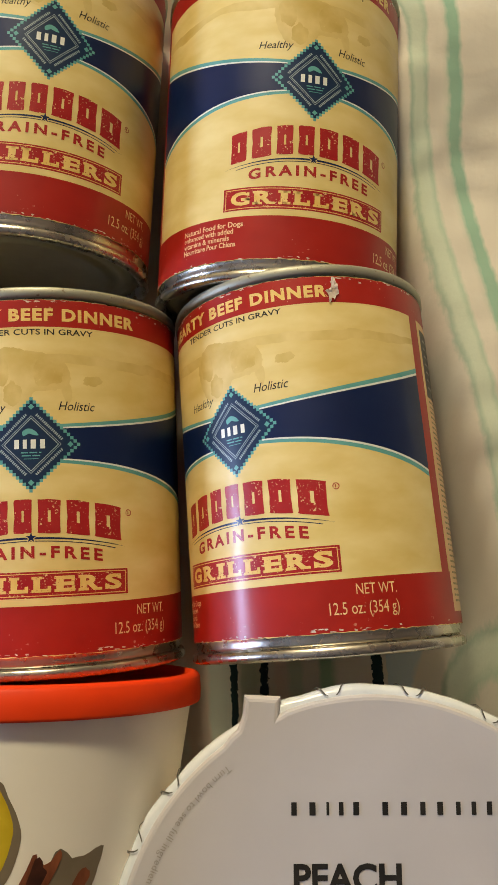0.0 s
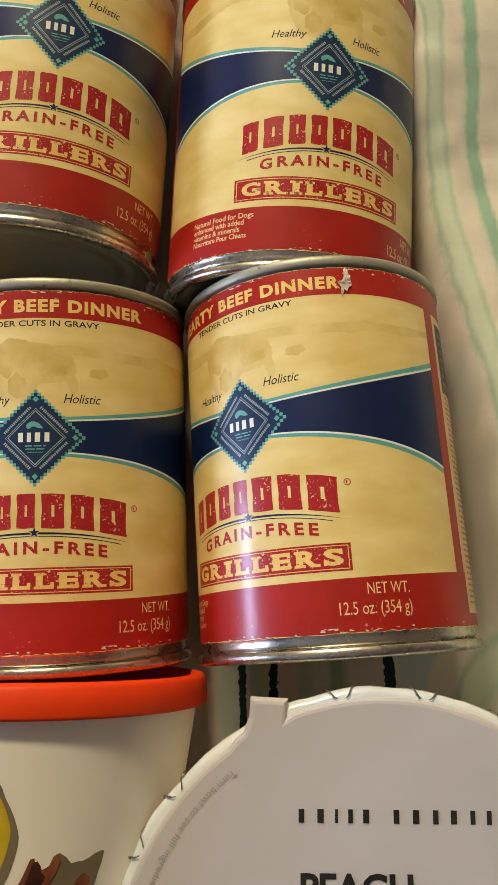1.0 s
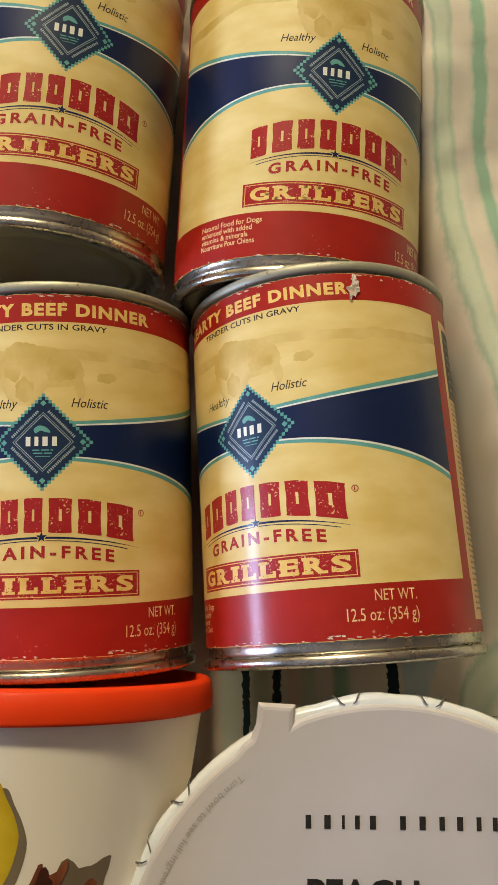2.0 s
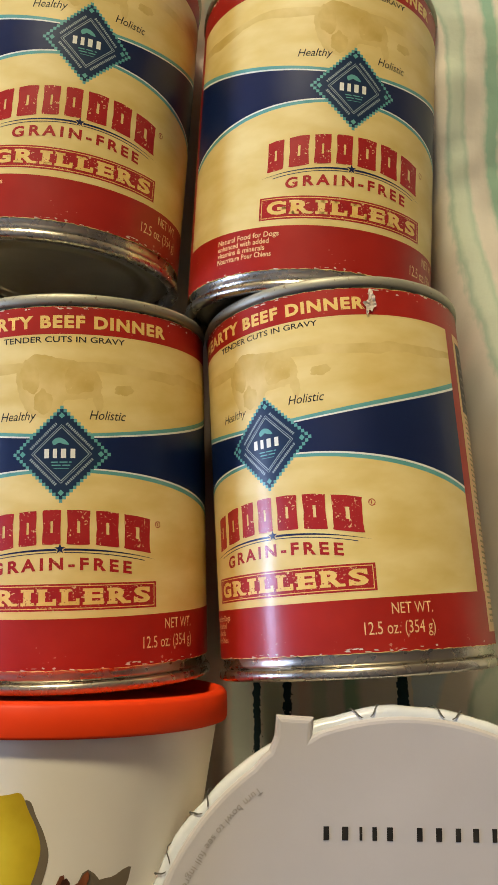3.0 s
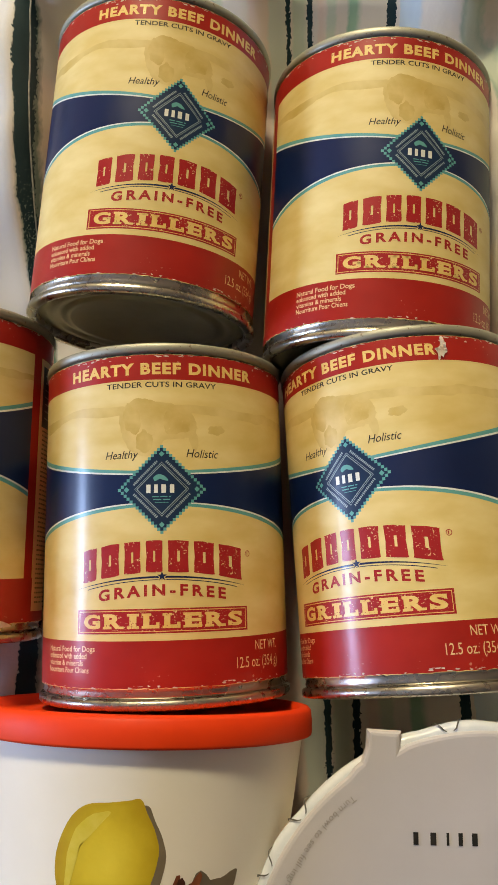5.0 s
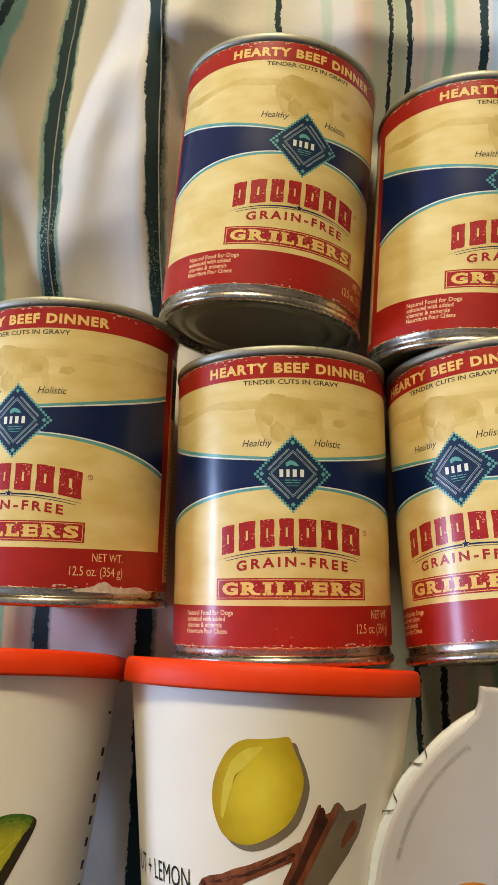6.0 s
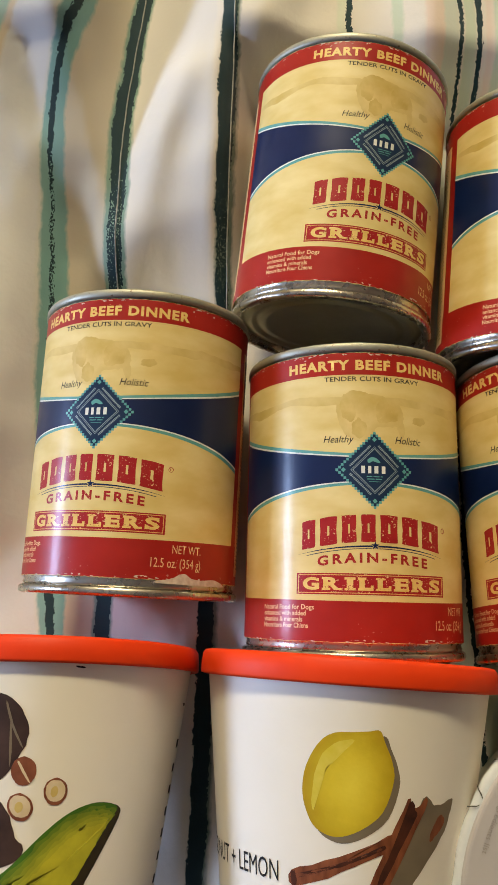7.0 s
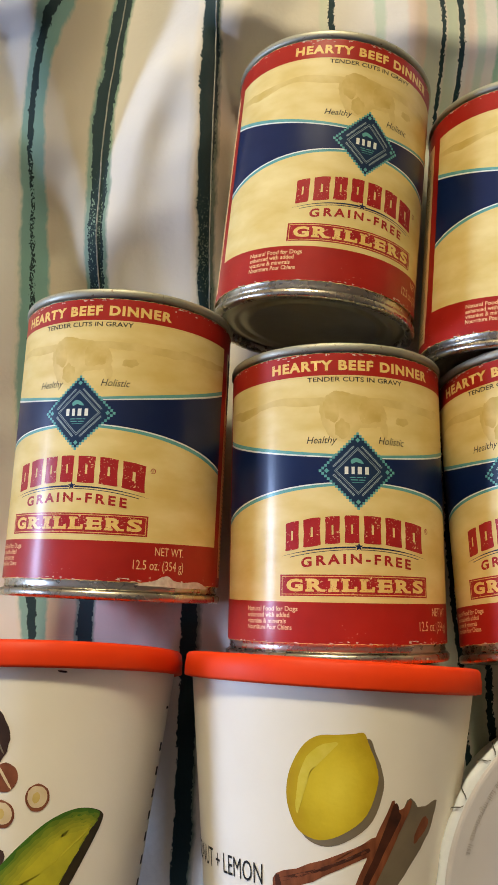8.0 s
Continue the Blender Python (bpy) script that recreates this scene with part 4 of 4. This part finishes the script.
# ---- the tubs ----
def build_tub(name, m, words):
    tub = tagged(new(name), words, "food tub", "white tubs with orange lids")
    tub.matrix_basis = m
    low = -0.098
    r = lambda h: TUB_R + TUB_SLOPE * h
    prof = [(0.0, low + 0.004), (r(low) - 0.003, low + 0.004), (r(low) - 0.0025, low), (r(low), low), (r(low + 0.02), low + 0.02), (r(-0.05), -0.05), (r(-0.012), -0.012), (r(-0.006), -0.006)]
    part("body", lathe("body", prof, tub_m), tub, "tapered white paperboard tub wall")
    lid = [(0.0, -0.0032), (0.0425, -0.0032), (0.0438, -0.0028), (0.0443, -0.0004), (0.0452, 0.0), (0.0468, -0.0003), (0.0475, -0.0012), (0.0478, -0.0040), (0.0478, -0.0070), (0.0476, -0.0076), (0.0466, -0.0078), (0.0460, -0.0072), (0.0454, -0.0068)]
    part("lid", lathe("lid", lid[::-1], orange_m), tub, "snap-on orange plastic lid")
    return tub


TUB1 = can_pose(-0.0582, -0.0270, 0.0614, -3.35, -0.39, 0.0)
TUB2 = can_pose(-0.1557, -0.0297, 0.0534, -6.55, 2.6, 0.0)
lemon_tub = build_tub("food_tub", TUB1, "white tub with orange lid and printed lemon, lying down")
avocado_tub = build_tub("food_tub", TUB2, "white tub with orange lid and printed avocado, lying down")


def tub_print(tub, name, shape, mat, lift=0.1, text=""):
    body = next(c for c in tub.children if c.name.startswith("body"))
    return part(name, on_tub(name, shape, mat, lift), body, text)


lemon = [(2.6, -19.2), (5.6, -18.9), (7.3, -22.1), (9.6, -26.5), (10.6, -31.6), (7.8, -39.7), (1.2, -44.6), (-5.9, -46.7), (-12.1, -45.0), (-15.2, -40.7), (-16.4, -35.6), (-15.4, -29.6), (-11.8, -23.3), (-7.5, -20.3), (-2.0, -19.7)]
# the picture's own shadow, printed flat and set off from the lemon
tub_print(lemon_tub, "printed_shadow", blob_shape(rough_outline([(x + 1.9, y - 1.5) for x, y in lemon], 4), 8), printed_grey_m, 0.06)
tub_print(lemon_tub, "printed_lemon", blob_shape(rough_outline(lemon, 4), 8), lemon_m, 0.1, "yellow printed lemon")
rag = lambda pts, s: rough_outline(pts, 3, 0.25, s)
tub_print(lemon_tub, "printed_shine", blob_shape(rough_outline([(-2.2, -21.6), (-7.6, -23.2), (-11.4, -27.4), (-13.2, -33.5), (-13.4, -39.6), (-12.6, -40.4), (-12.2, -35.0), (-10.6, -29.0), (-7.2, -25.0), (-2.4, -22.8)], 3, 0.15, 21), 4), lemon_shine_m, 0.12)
# shadow of the cinnamon sticks, likewise drawn as flat print
tub_print(lemon_tub, "printed_shadow", blob_shape(rag([(20.5, -36.1), (25, -37.6), (29.5, -37.1), (33.5, -36.1), (32.5, -40.6), (31.0, -44.6), (26.0, -50.6), (20, -57.6), (14, -64.6), (8, -65.6), (12, -56.6)], 2), 7), printed_grey_m, 0.06)
tub_print(lemon_tub, "printed_cinnamon", blob_shape(rag([(-19.6, -56.4), (-9, -53.0), (4, -48.2), (11.5, -45.2), (12, -48.6), (4, -52.2), (-8, -57.0), (-19.4, -60.2)], 3), 6), cinnamon_m, 0.12, "printed cinnamon stick")
tub_print(lemon_tub, "printed_cinnamon_end", blob_shape(rag([(-20, -57.0), (-18.4, -56.6), (-18.2, -59.6), (-19.6, -60.0)], 3), 3), cinnamon_dark_m, 0.14)
tub_print(lemon_tub, "printed_cinnamon", blob_shape(rag([(15.6, -35.8), (17.4, -38.1), (20.2, -37.4), (22, -35.6), (20, -41.6), (16, -49.6), (11, -58.6), (7, -65.6), (0.5, -65.6), (5, -57.6), (10, -47.6)], 4), 7), cinnamon_m, 0.15, "printed cinnamon stick")
tub_print(lemon_tub, "printed_cinnamon_end", blob_shape(rag([(16, -37.0), (18.4, -38.8), (18.6, -42.1), (13.6, -50.6), (8.6, -59.6), (7, -58.6), (12.6, -46.6)], 5), 5), cinnamon_dark_m, 0.18)
tub_print(lemon_tub, "printed_cinnamon_end", blob_shape(rag([(27, -41.1), (29.6, -40.6), (29.8, -43.0), (26.8, -46.0), (24.6, -46.6)], 5), 3), cinnamon_m, 0.12)
tub_print(lemon_tub, "printed_cinnamon_groove", blob_shape(rag([(-19, -57.4), (-8, -54.4), (4, -50.2), (9, -48.0), (9.2, -48.9), (4, -51.1), (-8, -55.3), (-19, -58.2)], 11), 3), cinnamon_dark_m, 0.15)
tub_print(lemon_tub, "printed_cinnamon_roll", blob_shape(rough_outline([(21.4, -36.2), (22.4, -37.4), (18.5, -44.5), (13.4, -53.5), (8.6, -62), (7.2, -61.4), (12.2, -52.6), (17.2, -43.6)], 3, 0.12, 12), 4), cinnamon_m, 0.21)
tub_print(lemon_tub, "lettering", fitted(text_shape("COCONUT + LEMON", 0.0), -76.0, -24.4, -60.0, -54.8), ink_m, 0.16)

tub_print(avocado_tub, "printed_chocolate", blob_shape(rag([(-14, -17.6), (-5, -16.4), (0.5, -19.1), (3.6, -23.6), (4.2, -28.6), (1.5, -33.6), (-4, -40.1), (-14, -41.6)], 6), 7), choc_m, 0.1, "printed dark chocolate chunk")
tub_print(avocado_tub, "printed_chocolate", blob_shape(rag([(-12, -43.6), (-4, -44.2), (0.4, -48.6), (2.5, -54.1), (5.4, -56.2), (4.4, -59.2), (-3, -62.1), (-12, -62.6)], 7), 6), choc_m, 0.1, "printed dark chocolate chunk")
for cx, cy, rx, ry, cut in ((3.7, -36.9, 3.9, 3.8, 0), (13.9, -42.2, 3.7, 3.6, 1), (3.4, -46.3, 4.2, 3.5, 1)):
    tub_print(avocado_tub, "printed_hazelnut", blob_shape(ellipse(cx, cy, rx, ry, -25, 22, 0.03, 3), 3), nut_m, 0.13, "printed hazelnut")
    if cut:
        tub_print(avocado_tub, "printed_hazelnut_flesh", blob_shape(ellipse(cx - 0.1, cy + 0.15, rx * 0.82, ry * 0.8, -25, 20, 0.04, 5), 2), nut_flesh_m, 0.17)
        tub_print(avocado_tub, "printed_hazelnut_heart", blob_shape(ellipse(cx - 0.4, cy, rx * 0.3, ry * 0.42, -10, 12, 0.06, 6), 1), tan_m, 0.2)
avo = [(24.5, -45.8), (30.5, -45.4), (36.0, -46.8), (36.5, -49.6), (32, -57.6), (27, -65.6), (22, -72.6), (2, -72.6), (-12, -72.6), (-6, -66.6), (2, -61.1), (10, -54.1), (17.5, -48.6)]
tub_print(avocado_tub, "printed_avocado", blob_shape(rough_outline(avo, 4), 7), skin_m, 0.1, "printed avocado wedge")
skin_side = [(24.5, -45.8), (30.5, -45.5), (35.4, -47.0), (33, -50.6), (27.5, -58.6), (22, -66.6), (18, -72.6), (2, -72.6), (-12, -72.6), (-6, -66.6), (2, -61.1), (10, -54.1), (17.5, -48.6)]
flesh_side = [(24.2, -52.2), (28.6, -51.2), (32.0, -51.2), (30.2, -54.0), (26.2, -60.0), (21.0, -67.4), (17, -72.6), (4, -72.6), (-2, -72.6), (4, -68.2), (10.5, -62.6), (16, -57.4), (20.4, -54.2)]
for k, tone in enumerate(avocado_tones):
    t = k / (len(avocado_tones) - 1)
    band = [(p[0] + (q[0] - p[0]) * t, p[1] + (q[1] - p[1]) * t) for p, q in zip(skin_side, flesh_side)]
    tub_print(avocado_tub, "printed_avocado_tone", blob_shape(rough_outline(band, 5, 0.4 * (0 < k), 31 + k), 7), tone, 0.13 + 0.012 * k)
for pts in ([(-3, -19), (-2.4, -19), (-0.4, -25), (2.8, -30.4), (2.2, -30.2), (-1.0, -25)], [(-1.4, -24), (-1.0, -24), (-0.4, -32), (-0.8, -36), (-1.2, -32)]):
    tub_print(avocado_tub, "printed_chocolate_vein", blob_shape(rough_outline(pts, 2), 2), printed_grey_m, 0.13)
tub_print(avocado_tub, "printed_hazelnut_streak", blob_shape(rough_outline([(1.6, -34.6), (2.2, -34.4), (4.2, -37.2), (6.0, -40.0), (5.2, -39.6), (3.4, -37.4)], 2), 2), nut_flesh_m, 0.17)
side = []
for k, h in enumerate((-18.5, -31.5, -38.8, -45.4, -51.8, -58, -64.5, -71)):
    side.append(grid_shape(66.5, 70.0, h, h + (0.8 if k == 0 else 2.6), 3))
tub_print(avocado_tub, "side_bars", joined(*side), ink_m, 0.12)
# small flat dark mark just below the lid
tub_print(avocado_tub, "dark_mark", blob_shape(ellipse(17.5, -8.6, 1.2, 0.35, -8, 9, 0.3, 2), 1), ink_m, 0.1)

# ---- the bowl ----
BOWL = (0.0318, -0.0886)
BOWL_TOP, BOWL_LOW, BOWL_R = 0.0935, 0.0205, 0.0600


def build_bowl():
    bowl = tagged(new("food_bowl"), "white paper bowl with a flat printed card lid, standing upright", "food bowl")
    bowl.location = (*BOWL, BOWL_LOW)
    top = BOWL_TOP - BOWL_LOW
    prof = [(0.0, 0.003), (0.040, 0.003), (0.041, 0.0), (0.042, 0.0), (0.046, 0.02), (0.0535, 0.055), (0.0572, top - 0.006), (0.0592, top - 0.0055), (0.0600, top - 0.004), (0.0592, top - 0.0026), (0.05, top - 0.0024), (0.0, top - 0.0024)]
    part("body", lathe("body", prof, tub_m, 96, "z"), bowl)
    # crinkled film sealed over the rim
    def crinkle(a, h):
        return 0.013 * noise.noise(Vector((math.cos(a) * 5, math.sin(a) * 5, h * 90))) + 0.004 * noise.noise(Vector((math.cos(a) * 14, math.sin(a) * 14, h * 60)))
    film = lathe("film", [(0.0595, top - 0.0085), (0.0611, top - 0.006), (0.0619, top - 0.0035), (0.0617, top - 0.0017), (0.0606, top - 0.0010), (0.058, top - 0.0010), (0.054, top - 0.0012)], film_m, 160, "z", crinkle)
    f = part("film", film, bowl, "crinkled glossy white sealing film")
    loops = []
    for a in (62, 80, 98, 139, 153):
        for off in (0, 1.8):
            t = radians(a + off)
            vs = []
            for k in range(5):
                r, h = [(0.0604, top - 0.0006), (0.0610, top - 0.0006), (0.0621, top - 0.0014), (0.0625, top - 0.0032), (0.0618, top - 0.005)][k]
                for w in (-0.0035, 0.0035):
                    tt = t + w + 0.012 * k * (1 if off else -1)
                    vs.append((r * math.cos(tt), r * math.sin(tt), h))
            part("film_mark", mesh_of("film_mark", vs, [(2 * k, 2 * k + 2, 2 * k + 3, 2 * k + 1) for k in range(4)], dark_grey_ink_m), f)
    # card disc with its lifting tab
    tab = [(-0.0218, 0.0556), (-0.0216, 0.0594), (-0.0302, 0.0598), (-0.0306, 0.0552), (-0.0318, 0.0520), (-0.0336, 0.0506)]
    ring = lambda lo, hi: [(BOWL_R * math.cos(radians(a)), BOWL_R * math.sin(radians(a))) for a in range(lo, hi, 2)]
    outline = ring(0, 112) + tab + ring(126, 360)
    bm = bmesh.new()
    face = bm.faces.new([bm.verts.new((x, y, top - 0.0018)) for x, y in outline])
    ext = bmesh.ops.extrude_face_region(bm, geom=[face])
    lifted = [v for v in ext["geom"] if isinstance(v, bmesh.types.BMVert)]
    bmesh.ops.translate(bm, vec=(0, 0, 0.0018), verts=lifted)
    rim = [e for e in bm.edges if all(v in lifted for v in e.verts)]
    bmesh.ops.bevel(bm, geom=rim, offset=0.0013, segments=3, profile=0.5, affect="EDGES")
    bmesh.ops.triangulate(bm, faces=bm.faces[:])
    bmesh.ops.recalc_face_normals(bm, faces=bm.faces[:])
    disc = part("card_lid", bm_mesh("card_lid", bm, card_m), bowl, "flat white card disc with a tab")

    def flat(name, shape, mat, text="", lift=0.00015):
        return part(name, mesh_of(name, [(x * MM, y * MM, top + lift) for x, y in shape[0]], shape[1], mat, False), disc, text)
    # the maker's name, as plain blocks
    for a, b in ((0, 2.5), (4.0, 7.0), (8.7, 9.4), (11.2, 13.1), (14.2, 17.0), (21.0, 23.6), (25.2, 28.1), (29.8, 32.2), (33.6, 36.4), (38.2, 40.2), (41.8, 43.8), (45.2, 47.6)):
        mid, half = -20.0 + (a + b) / 2, (b - a) * 0.17 + 0.2
        flat("maker_bar", grid_shape(mid - half, mid + half, 33.2, 36.1, 1), ink_m)
    flat("lettering", fitted(text_shape("PEACH", 0.03), -19.0, 5.7, 16.6, 22.9), ink_m)
    v, fs = text_shape("Turn bowl to see full ingredients list", spacing=1.05)
    r_in, arc0, arc1 = 56.4, radians(127.5), radians(166)
    pts = []
    for x, y in v:
        a = arc0 + (arc1 - arc0) * x
        r = r_in - 2.1 * y
        pts.append((r * math.cos(a), r * math.sin(a)))
    flat("lettering", (pts, [q for q in fs]), grey_ink_m, "faint grey curved line of writing")
    flat("printed_peach", blob_shape(ellipse(-33.0, -4.5, 14, 13, 10, 40, 0.01, 2), 4), peach_m, "printed orange peach")
    return bowl


build_bowl()
